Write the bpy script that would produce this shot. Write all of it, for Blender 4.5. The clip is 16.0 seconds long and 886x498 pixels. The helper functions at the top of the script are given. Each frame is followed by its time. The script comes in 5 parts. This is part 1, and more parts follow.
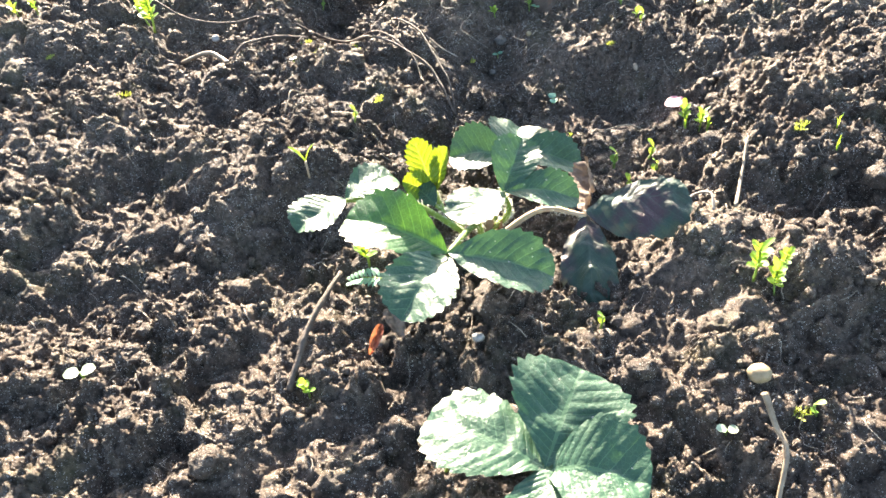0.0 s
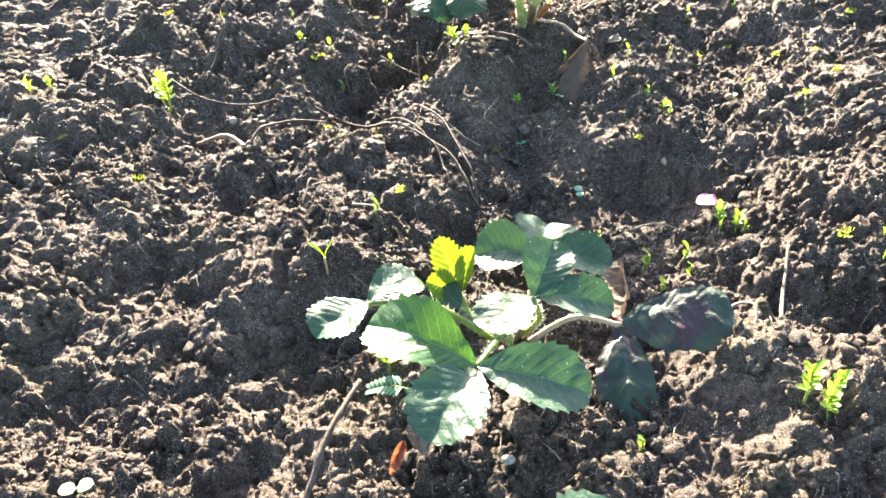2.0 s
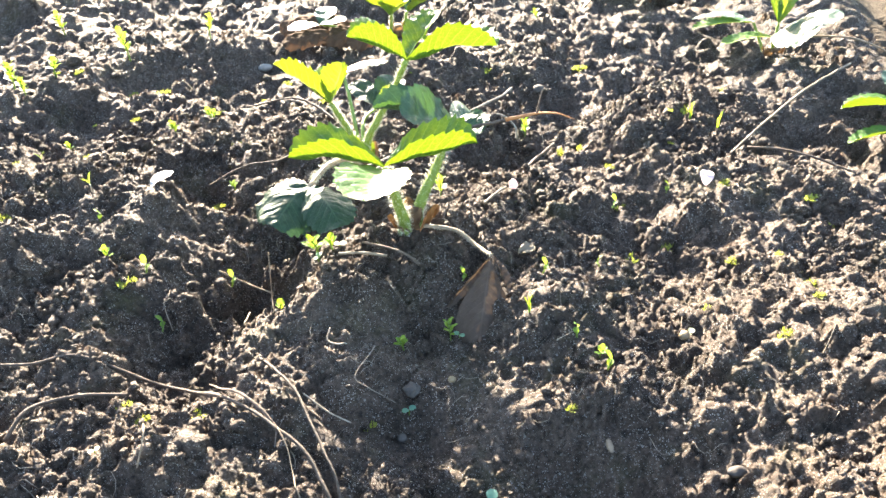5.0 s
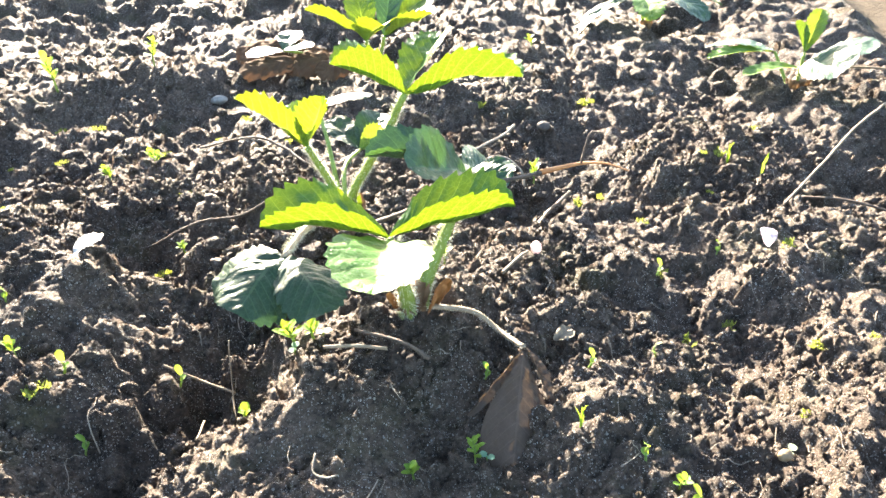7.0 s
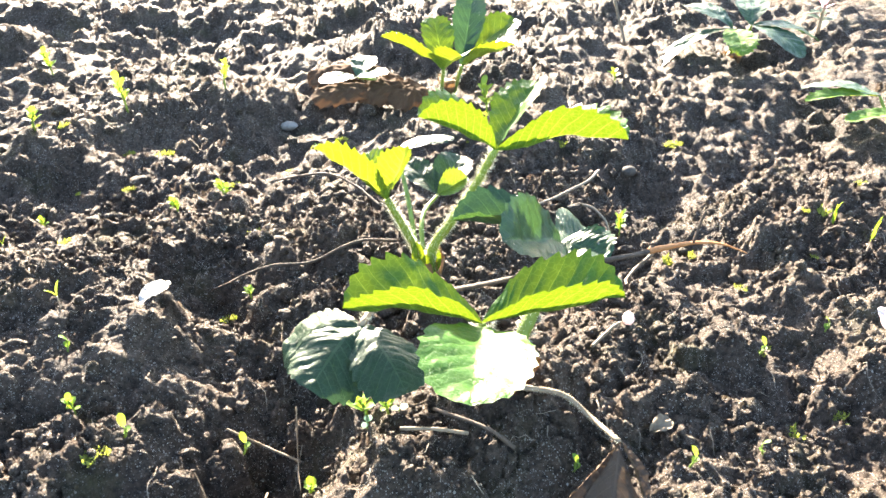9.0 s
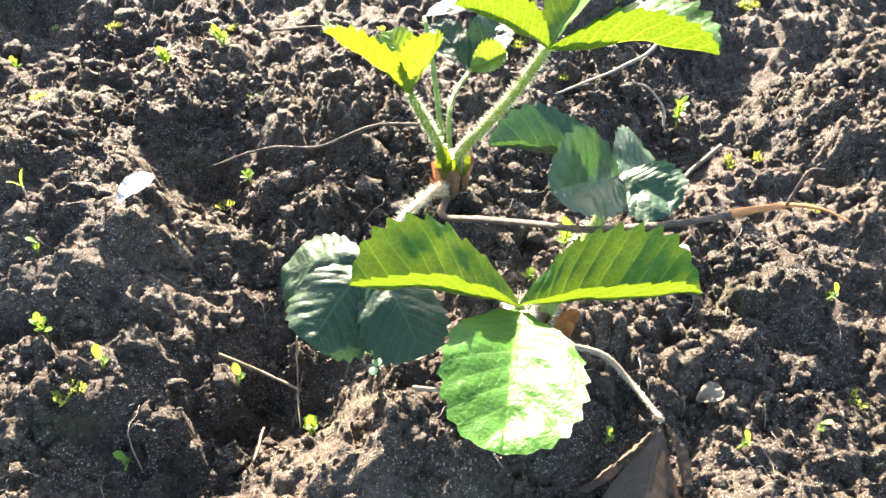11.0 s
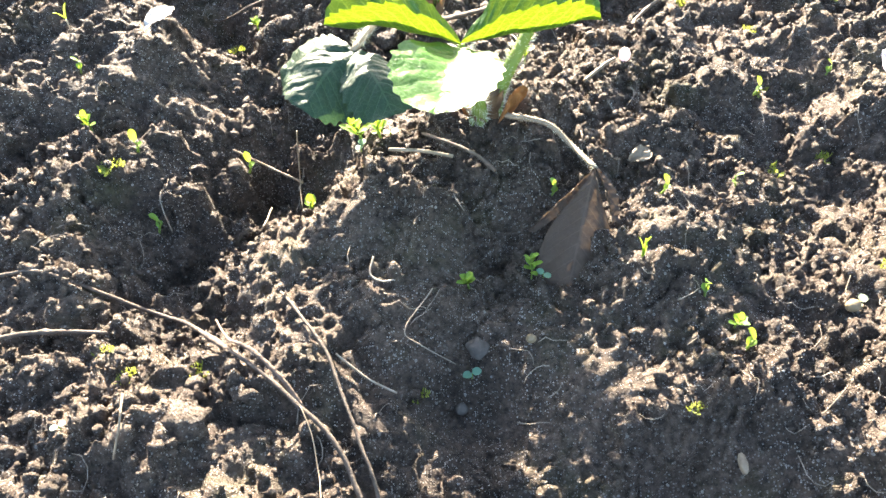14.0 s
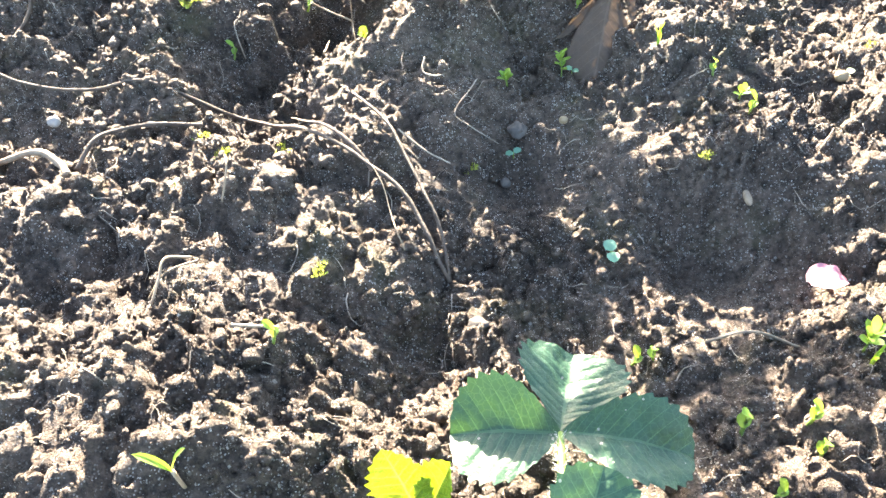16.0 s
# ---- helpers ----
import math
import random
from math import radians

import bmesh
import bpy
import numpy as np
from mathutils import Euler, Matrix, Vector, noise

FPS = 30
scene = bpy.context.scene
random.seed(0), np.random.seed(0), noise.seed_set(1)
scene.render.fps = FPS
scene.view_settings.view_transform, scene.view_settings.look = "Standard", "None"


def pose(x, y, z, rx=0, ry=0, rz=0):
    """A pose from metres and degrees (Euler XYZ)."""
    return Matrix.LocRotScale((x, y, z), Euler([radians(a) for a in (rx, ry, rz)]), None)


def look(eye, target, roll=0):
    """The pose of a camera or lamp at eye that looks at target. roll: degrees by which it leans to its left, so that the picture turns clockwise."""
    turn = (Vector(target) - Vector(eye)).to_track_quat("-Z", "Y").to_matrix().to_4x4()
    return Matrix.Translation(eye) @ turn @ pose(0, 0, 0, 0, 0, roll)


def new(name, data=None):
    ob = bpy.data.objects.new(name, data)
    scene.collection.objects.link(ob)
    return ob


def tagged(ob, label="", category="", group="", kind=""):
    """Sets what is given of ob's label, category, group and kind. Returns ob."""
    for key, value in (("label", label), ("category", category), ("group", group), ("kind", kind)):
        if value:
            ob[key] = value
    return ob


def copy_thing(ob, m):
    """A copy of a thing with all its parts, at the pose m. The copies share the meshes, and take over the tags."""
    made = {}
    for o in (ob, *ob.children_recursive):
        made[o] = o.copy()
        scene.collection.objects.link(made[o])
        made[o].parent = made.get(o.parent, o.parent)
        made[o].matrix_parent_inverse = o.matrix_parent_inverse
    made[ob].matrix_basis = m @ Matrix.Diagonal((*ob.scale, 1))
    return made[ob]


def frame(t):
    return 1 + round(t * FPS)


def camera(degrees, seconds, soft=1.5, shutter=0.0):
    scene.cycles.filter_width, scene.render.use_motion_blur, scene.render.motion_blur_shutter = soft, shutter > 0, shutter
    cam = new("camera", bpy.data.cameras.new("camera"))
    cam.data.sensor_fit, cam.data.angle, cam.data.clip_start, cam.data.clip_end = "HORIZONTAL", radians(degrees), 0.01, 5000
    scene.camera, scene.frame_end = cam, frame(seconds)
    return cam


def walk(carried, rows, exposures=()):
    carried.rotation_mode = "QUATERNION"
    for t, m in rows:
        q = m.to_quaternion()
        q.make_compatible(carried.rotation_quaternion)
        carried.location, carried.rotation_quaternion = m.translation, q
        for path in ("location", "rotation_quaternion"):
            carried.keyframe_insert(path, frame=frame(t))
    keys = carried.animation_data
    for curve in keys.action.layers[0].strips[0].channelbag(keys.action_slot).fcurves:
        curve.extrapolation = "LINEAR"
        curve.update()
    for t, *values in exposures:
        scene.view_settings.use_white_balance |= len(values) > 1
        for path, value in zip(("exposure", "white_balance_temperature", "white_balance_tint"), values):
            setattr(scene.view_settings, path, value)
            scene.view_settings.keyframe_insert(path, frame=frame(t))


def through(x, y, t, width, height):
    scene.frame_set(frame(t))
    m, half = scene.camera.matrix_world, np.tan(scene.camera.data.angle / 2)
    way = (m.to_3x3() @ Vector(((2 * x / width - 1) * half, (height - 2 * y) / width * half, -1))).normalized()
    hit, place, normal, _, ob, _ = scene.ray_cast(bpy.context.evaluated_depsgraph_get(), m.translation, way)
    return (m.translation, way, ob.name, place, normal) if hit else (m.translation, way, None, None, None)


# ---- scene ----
cam = camera(57.7, 16.0, soft=1.5)
PATH = [  # seconds, place in metres, turn in degrees
    (0, 0.00581, 0.00480, 0.27898, 42.708, 5.850, 0.215),
    (0.5, 0.00313, 0.01185, 0.28049, 44.797, 5.237, 0.977),
    (1, 0.00267, 0.01760, 0.28148, 46.332, 5.021, 1.090),
    (1.5, -0.00006, 0.02685, 0.28161, 46.889, 5.028, 1.120),
    (2, -0.00554, 0.03036, 0.27902, 47.278, 4.956, 1.159),
    (2.5, -0.00510, 0.04527, 0.27921, 47.649, 4.968, 1.237),
    (3, 0.00481, 0.06560, 0.28085, 48.393, 5.207, 0.797),
    (3.5, 0.01635, 0.09513, 0.27618, 49.594, 5.161, -0.437),
    (4, 0.02126, 0.13298, 0.27264, 51.057, 4.683, -2.193),
    (4.5, 0.01871, 0.16687, 0.26100, 52.434, 3.667, -4.095),
    (4.7, 0.01694, 0.17737, 0.25846, 52.868, 3.306, -4.651),
    (6.8, -0.00148, 0.27634, 0.22514, 55.066, 1.247, -8.410),
    (7, -0.00348, 0.28086, 0.22132, 55.263, 1.219, -8.540),
    (7.5, -0.01071, 0.28288, 0.21699, 55.830, 0.937, -8.140),
    (8, -0.01343, 0.28826, 0.21470, 55.971, 1.033, -6.957),
    (8.5, -0.01424, 0.30015, 0.22040, 55.991, 1.049, -5.227),
    (9, -0.01420, 0.31661, 0.22829, 55.541, 0.919, -4.204),
    (9.5, -0.01640, 0.33921, 0.23151, 50.102, 0.432, -3.181),
    (10, -0.01603, 0.35704, 0.23235, 46.641, 0.125, -2.545),
    (10.2, -0.01677, 0.36130, 0.23131, 45.375, -0.125, -2.185),
    (12.3, -0.01146, 0.40818, 0.23725, 37.279, -1.574, -0.411),
    (12.5, -0.01323, 0.40045, 0.23964, 37.365, -1.499, -0.380),
    (13, -0.01341, 0.37765, 0.24392, 38.176, -1.099, -0.275),
    (13.5, -0.00648, 0.33084, 0.23709, 39.410, 0.505, -0.561),
    (14, 0.00460, 0.29721, 0.22587, 39.031, 1.819, -0.885),
    (14.5, 0.00677, 0.26761, 0.22107, 38.587, 2.908, -1.717),
    (15, 0.00038, 0.24885, 0.21819, 37.954, 3.402, -2.089),
    (15.5, -0.00615, 0.23047, 0.21978, 37.426, 3.833, -1.822),
    (16, -0.00897, 0.21605, 0.21902, 37.094, 4.014, -1.727),
]
walk(cam, [(t, pose(x, y, z, rx, ry, rz)) for t, x, y, z, rx, ry, rz in PATH], [
    (0.0, 3.98), (3.5, 4.04), (7.0, 4.06), (9.5, 3.90), (12.5, 3.74), (14.0, 4.12), (16.0, 4.66)])

# ---- light ----
SUN_ELEVATION, SUN_AZIMUTH = 19.0, -10.0  # degrees above the ground; degrees from straight ahead, minus is to the left
world = bpy.data.worlds.new("world")
scene.world = world
world.use_nodes = True
wn, wl = world.node_tree.nodes, world.node_tree.links
sky = wn.new("ShaderNodeTexSky")
sky.sky_type, sky.sun_disc = "NISHITA", False
sky.sun_elevation, sky.sun_rotation = radians(SUN_ELEVATION), radians(SUN_AZIMUTH)
sky.air_density, sky.dust_density = 1.0, 1.5
wl.new(sky.outputs[0], wn["Background"].inputs["Color"])
wn["Background"].inputs["Strength"].default_value = 0.064
sun = new("sun", bpy.data.lights.new("sun", "SUN"))
sun.data.energy, sun.data.angle, sun.data.color = 4.4, radians(0.53), (1.0, 0.865, 0.69)
sun_way = Vector((math.sin(radians(SUN_AZIMUTH)), math.cos(radians(SUN_AZIMUTH)), math.tan(radians(SUN_ELEVATION))))
sun.matrix_world = look(sun_way * 5, (0, 0, 0))


# ---- materials ----
def material(name):
    m = bpy.data.materials.new(name)
    m.use_nodes = True
    return m, m.node_tree.nodes, m.node_tree.links, m.node_tree.nodes["Principled BSDF"]


def ramp(nodes, stops):
    r = nodes.new("ShaderNodeValToRGB")
    while len(r.color_ramp.elements) < len(stops):
        r.color_ramp.elements.new(0.5)
    for e, (p, c) in zip(r.color_ramp.elements, stops):
        e.position, e.color = p, (*c, 1)
    return r


def noise_tex(nodes, links, coords, scale, detail=3.0, rough=0.55):
    n = nodes.new("ShaderNodeTexNoise")
    n.inputs["Scale"].default_value, n.inputs["Detail"].default_value, n.inputs["Roughness"].default_value = scale, detail, rough
    links.new(coords, n.inputs["Vector"])
    return n.outputs["Fac"]


def mixed(nodes, links, fac, a, b, mode="MIX"):
    m = nodes.new("ShaderNodeMix")
    m.data_type, m.blend_type = "RGBA", mode
    for i, v in ((0, fac), (6, a), (7, b)):
        if hasattr(v, "is_output"):
            links.new(v, m.inputs[i])
        elif i == 0:
            m.inputs[i].default_value = v
        else:
            m.inputs[i].default_value = (*v, 1)
    return m.outputs[2]


def bump(nodes, links, height, bsdf, strength, distance):
    b = nodes.new("ShaderNodeBump")
    b.inputs["Strength"].default_value, b.inputs["Distance"].default_value = strength, distance
    links.new(height, b.inputs["Height"])
    links.new(b.outputs[0], bsdf.inputs["Normal"])


def soil_material(name, dark, light, grain=0.40):
    """Dark humus broken up by noise, with pale grains of sand of two sizes set into it and a green film in places."""
    m, n, l, bsdf = material(name)
    co = n.new("ShaderNodeTexCoord").outputs["Object"]

    def calc(op, a, b):
        k = n.new("ShaderNodeMath")
        k.operation = op
        for i, v in enumerate((a, b)):
            if hasattr(v, "is_output"):
                l.new(v, k.inputs[i])
            else:
                k.inputs[i].default_value = v
        return k.outputs[0]

    def grains(scale, share, size):
        cell = n.new("ShaderNodeTexVoronoi")
        cell.inputs["Scale"].default_value = scale
        l.new(co, cell.inputs["Vector"])
        sep = n.new("ShaderNodeSeparateColor")
        l.new(cell.outputs["Color"], sep.inputs[0])
        return calc("MULTIPLY", calc("LESS_THAN", sep.outputs[0], share), calc("LESS_THAN", cell.outputs["Distance"], size)), sep.outputs[1]

    def patch(scale, low, high, detail=4.0):
        r = ramp(n, [(low, (0, 0, 0)), (high, (1, 1, 1))])
        l.new(noise_tex(n, l, co, scale, detail, 0.7), r.inputs[0])
        return r.outputs[0]
    fine = noise_tex(n, l, co, 420.0, 5.0, 0.75)
    tone = ramp(n, [(0.36, dark), (0.66, light)])
    l.new(fine, tone.inputs[0])
    damp = ramp(n, [(0.38, (0.60, 0.59, 0.59)), (0.62, (1.0, 1.0, 1.0))])
    l.new(noise_tex(n, l, co, 14.0, 4.0), damp.inputs[0])
    col = mixed(n, l, 1.0, tone.outputs[0], damp.outputs[0], "MULTIPLY")
    col = mixed(n, l, calc("MULTIPLY", patch(26.0, 0.54, 0.74, 6.0), 0.45), col, (0.105, 0.108, 0.040))
    small, shade = grains(1350.0, 0.34, 0.40)
    large, shade_large = grains(640.0, 0.13, 0.36)
    pale = ramp(n, [(0.0, (grain * 0.45, grain * 0.38, grain * 0.31)), (1.0, (grain, grain * 0.92, grain * 0.82))])
    l.new(shade, pale.inputs[0])
    col = mixed(n, l, calc("MULTIPLY", small, patch(75.0, 0.36, 0.58)), col, pale.outputs[0])
    pale_large = ramp(n, [(0.0, (grain * 0.35, grain * 0.29, grain * 0.23)), (1.0, (grain * 0.9, grain * 0.83, grain * 0.73))])
    l.new(shade_large, pale_large.inputs[0])
    col = mixed(n, l, calc("MULTIPLY", large, patch(40.0, 0.40, 0.62)), col, pale_large.outputs[0])
    l.new(col, bsdf.inputs["Base Color"])
    bsdf.inputs["Roughness"].default_value = 0.76
    bsdf.inputs["Specular IOR Level"].default_value = 0.30
    rubble = calc("ADD", calc("MULTIPLY", fine, 0.6), calc("ADD", noise_tex(n, l, co, 880.0, 4.0, 0.75), calc("MULTIPLY", noise_tex(n, l, co, 2300.0, 2.0, 0.6), 0.35)))
    height = calc("ADD", rubble, calc("MULTIPLY", calc("ADD", small, large), 0.20))
    bump(n, l, height, bsdf, 1.0, 0.0036)
    return m


def leaf_material(name, top, vein, through, glow=0.45, rough=0.42, blotch=None, fleck=0.0, gloss=0.6):
    """A leaf: glossy green face with pale veins, and light that comes through from behind."""
    m, n, l, bsdf = material(name)
    uv = n.new("ShaderNodeUVMap").outputs[0]
    co = n.new("ShaderNodeTexCoord").outputs["Object"]
    sep = n.new("ShaderNodeSeparateXYZ")
    l.new(uv, sep.inputs[0])

    def calc(op, a, b=None):
        k = n.new("ShaderNodeMath")
        k.operation = op
        for i, v in enumerate((a, b)):
            if v is None:
                continue
            if hasattr(v, "is_output"):
                l.new(v, k.inputs[i])
            else:
                k.inputs[i].default_value = v
        return k.outputs[0]
    side = calc("ABSOLUTE", calc("SUBTRACT", calc("FRACT", calc("ADD", calc("MULTIPLY", sep.outputs[0], 12.0), 0.5)), 0.5))
    middle = calc("ABSOLUTE", calc("SUBTRACT", sep.outputs[1], 0.5))
    line = calc("LESS_THAN", side, calc("MULTIPLY", calc("SUBTRACT", 0.62, middle), 0.10))
    rib = calc("LESS_THAN", middle, 0.018)
    net = n.new("ShaderNodeTexVoronoi")
    net.feature = "DISTANCE_TO_EDGE"
    net.inputs["Scale"].default_value = 520.0
    l.new(co, net.inputs["Vector"])
    small = calc("MULTIPLY", calc("LESS_THAN", net.outputs["Distance"], 0.055), 0.32)
    veins = calc("MINIMUM", calc("ADD", calc("MULTIPLY", line, 0.8), calc("ADD", rib, small)), 1.0)
    var = noise_tex(n, l, co, 90.0, 4.0)
    tone = mixed(n, l, var, tuple(c * 0.7 for c in top), tuple(min(1, c * 1.25) for c in top))
    if blotch:
        spots = ramp(n, [(0.45, (0, 0, 0)), (0.62, (1, 1, 1))])
        l.new(noise_tex(n, l, co, 55.0, 5.0, 0.65), spots.inputs[0])
        tone = mixed(n, l, spots.outputs[0], tone, blotch)
    face = mixed(n, l, calc("MULTIPLY", veins, 0.5), tone, vein)
    if fleck:
        # grains of soil splashed on the leaf
        spot = n.new("ShaderNodeTexVoronoi")
        spot.inputs["Scale"].default_value = 420.0
        l.new(co, spot.inputs["Vector"])
        parts = n.new("ShaderNodeSeparateColor")
        l.new(spot.outputs["Color"], parts.inputs[0])
        dirt = calc("MULTIPLY", calc("LESS_THAN", parts.outputs[0], fleck), calc("LESS_THAN", spot.outputs["Distance"], 0.17))
        face = mixed(n, l, dirt, face, (0.26, 0.235, 0.19))
    l.new(face, bsdf.inputs["Base Color"])
    bsdf.inputs["Roughness"].default_value = rough
    bsdf.inputs["Specular IOR Level"].default_value = gloss
    height = calc("ADD", calc("MULTIPLY", veins, -0.5), noise_tex(n, l, co, 650.0, 3.0))
    bump(n, l, height, bsdf, 0.55, 0.0007)
    tr = n.new("ShaderNodeBsdfTranslucent")
    l.new(mixed(n, l, calc("MULTIPLY", veins, 0.75), mixed(n, l, var, tuple(c * 0.8 for c in through), through), tuple(min(1.0, c * 2.1 + 0.02) for c in through)), tr.inputs[0])
    mix = n.new("ShaderNodeMixShader")
    mix.inputs[0].default_value = glow
    l.new(bsdf.outputs[0], mix.inputs[1])
    l.new(tr.outputs[0], mix.inputs[2])
    l.new(mix.outputs[0], n["Material Output"].inputs[0])
    return m


def plain_material(name, a, b, scale=120.0, rough=0.6, glow=0.0, through=None, relief=0.5, depth=0.0006, gloss=0.3):
    """Two tones broken up by noise, with a little relief; thin things let light through."""
    m, n, l, bsdf = material(name)
    co = n.new("ShaderNodeTexCoord").outputs["Object"]
    f = noise_tex(n, l, co, scale, 5.0, 0.65)
    r = ramp(n, [(0.32, a), (0.68, b)])
    l.new(f, r.inputs[0])
    rnd = n.new("ShaderNodeObjectInfo").outputs["Random"]
    shade = ramp(n, [(0.0, (0.75, 0.75, 0.75)), (1.0, (1.0, 1.0, 1.0))])
    l.new(rnd, shade.inputs[0])
    col = mixed(n, l, 1.0, r.outputs[0], shade.outputs[0], "MULTIPLY")
    l.new(col, bsdf.inputs["Base Color"])
    bsdf.inputs["Roughness"].default_value = rough
    bsdf.inputs["Specular IOR Level"].default_value = gloss
    bump(n, l, noise_tex(n, l, co, scale * 5, 3.0), bsdf, relief, depth)
    if glow:
        tr = n.new("ShaderNodeBsdfTranslucent")
        tr.inputs[0].default_value = (*(through or b), 1)
        mix = n.new("ShaderNodeMixShader")
        mix.inputs[0].default_value = glow
        l.new(bsdf.outputs[0], mix.inputs[1])
        l.new(tr.outputs[0], mix.inputs[2])
        l.new(mix.outputs[0], n["Material Output"].inputs[0])
    return m


SOIL = soil_material("garden_soil", (0.042, 0.0303, 0.0222), (0.192, 0.140, 0.104), 0.47)
CLOD = soil_material("soil_clod", (0.043, 0.0312, 0.0228), (0.192, 0.141, 0.105), 0.43)
SAND = plain_material("sandy_path", (0.048, 0.039, 0.029), (0.082, 0.067, 0.050), 60, 0.9, relief=0.8, depth=0.002, gloss=0.04)
LEAF_OLD = leaf_material("old_leaf", (0.017, 0.052, 0.026), (0.070, 0.125, 0.065), (0.050, 0.115, 0.020), 0.18, 0.41, fleck=0.10, gloss=0.40)
LEAF_NEW = leaf_material("young_leaf", (0.042, 0.130, 0.014), (0.12, 0.24, 0.05), (0.082, 0.120, 0.003), 0.38, 0.40, gloss=0.26)
# old leaf in a more vivid green: backlight on one leaflet put into the colour
LEAF_MID = leaf_material("old_leaf_backlit", (0.018, 0.072, 0.014), (0.070, 0.15, 0.045), (0.080, 0.19, 0.006), 0.27, 0.40, fleck=0.05, gloss=0.42)
LEAF_BUD = leaf_material("unfolding_leaf", (0.12, 0.25, 0.025), (0.28, 0.40, 0.08), (0.100, 0.126, 0.003), 0.48, 0.40)
# darker and duller than the old leaf
LEAF_DARK = leaf_material("dark_green_leaf", (0.014, 0.036, 0.016), (0.048, 0.078, 0.042), (0.05, 0.11, 0.02), 0.10, 0.48, gloss=0.28)
LEAF_PURPLE = leaf_material("reddened_leaf", (0.018, 0.036, 0.024), (0.036, 0.048, 0.037), (0.04, 0.05, 0.03), 0.08, 0.46, (0.036, 0.018, 0.022), gloss=0.25)
LEAF_DEAD = leaf_material("withered_leaf", (0.076, 0.055, 0.042), (0.105, 0.078, 0.060), (0.20, 0.13, 0.07), 0.05, 0.85, gloss=0.10)
LEAF_BROWN = leaf_material("dry_brown_leaf", (0.085, 0.052, 0.032), (0.12, 0.080, 0.052), (0.09, 0.045, 0.020), 0.10, 0.85, gloss=0.06)
STALK = plain_material("green_stalk", (0.12, 0.19, 0.04), (0.20, 0.28, 0.07), 260, 0.5, 0.16, (0.5, 0.6, 0.1))
STALK_PINK = plain_material("pale_pink_stalk", (0.30, 0.19, 0.13), (0.40, 0.32, 0.20), 260, 0.55)
WATER, _, _, drop = material("water")
drop.inputs["Base Color"].default_value, drop.inputs["Roughness"].default_value = (1, 1, 1, 1), 0.02
drop.inputs["Transmission Weight"].default_value, drop.inputs["IOR"].default_value = 1.0, 1.33
HAIR = plain_material("white_plant_hair", (0.70, 0.70, 0.58), (0.85, 0.85, 0.75), 500, 0.5, 0.4, (0.9, 0.9, 0.75))
CROWN = plain_material("brown_crown_scale", (0.10, 0.060, 0.035), (0.22, 0.14, 0.08), 260, 0.75, 0.08, (0.4, 0.22, 0.08))
RED = plain_material("reddish_scale", (0.16, 0.04, 0.025), (0.30, 0.085, 0.045), 260, 0.6, 0.15, (0.6, 0.2, 0.08))
DRY = plain_material("dry_leaf", (0.095, 0.066, 0.050), (0.185, 0.135, 0.100), 130, 0.8, 0.06, (0.30, 0.19, 0.10), 0.9, 0.001)
TWIG = plain_material("grey_brown_twig", (0.055, 0.040, 0.030), (0.14, 0.104, 0.078), 320, 0.75, relief=0.9, depth=0.0008)
STRAW = plain_material("pale_straw", (0.15, 0.110, 0.074), (0.28, 0.215, 0.145), 240, 0.65)
ORANGE = plain_material("orange_straw", (0.28, 0.11, 0.035), (0.42, 0.19, 0.065), 240, 0.6)
ROOT = plain_material("pale_root", (0.19, 0.152, 0.115), (0.33, 0.275, 0.215), 300, 0.8)
WEED = plain_material("weed_leaf", (0.09, 0.19, 0.03), (0.17, 0.29, 0.05), 200, 0.5, 0.36, (0.45, 0.60, 0.05))
SEED_LEAF = plain_material("seed_leaf", (0.10, 0.23, 0.15), (0.15, 0.29, 0.20), 300, 0.6, 0.3, (0.4, 0.6, 0.25))
PALE_LEAF = plain_material("pale_seed_leaf", (0.34, 0.42, 0.26), (0.46, 0.52, 0.36), 300, 0.4, 0.3, (0.6, 0.7, 0.4))
MOSS = plain_material("moss_tuft", (0.20, 0.23, 0.05), (0.34, 0.36, 0.09), 300, 0.8, 0.3, (0.5, 0.55, 0.08))
PETAL = plain_material("pink_petal", (0.42, 0.17, 0.23), (0.52, 0.27, 0.32), 160, 0.55, 0.35, (0.50, 0.24, 0.30))
BUD = plain_material("pale_pink_bud", (0.72, 0.55, 0.55), (0.84, 0.72, 0.70), 260, 0.5, 0.3, (0.9, 0.7, 0.7))
FLOWER = plain_material("purple_pink_flower", (0.48, 0.20, 0.38), (0.65, 0.36, 0.50), 260, 0.6, 0.4, (0.8, 0.4, 0.6))
FLAKE = plain_material("white_bark_flake", (0.30, 0.285, 0.265), (0.50, 0.48, 0.45), 200, 0.6, relief=0.8)
STONE = plain_material("grey_white_stone", (0.17, 0.158, 0.14), (0.31, 0.29, 0.265), 260, 0.6)
TAN_STONE = plain_material("tan_stone", (0.19, 0.135, 0.072), (0.30, 0.225, 0.13), 240, 0.55)
GREY_STONE = plain_material("grey_stone", (0.045, 0.039, 0.034), (0.095, 0.082, 0.070), 260, 0.8)


# ---- helpers of this scene ----
WORLD_AT = {}


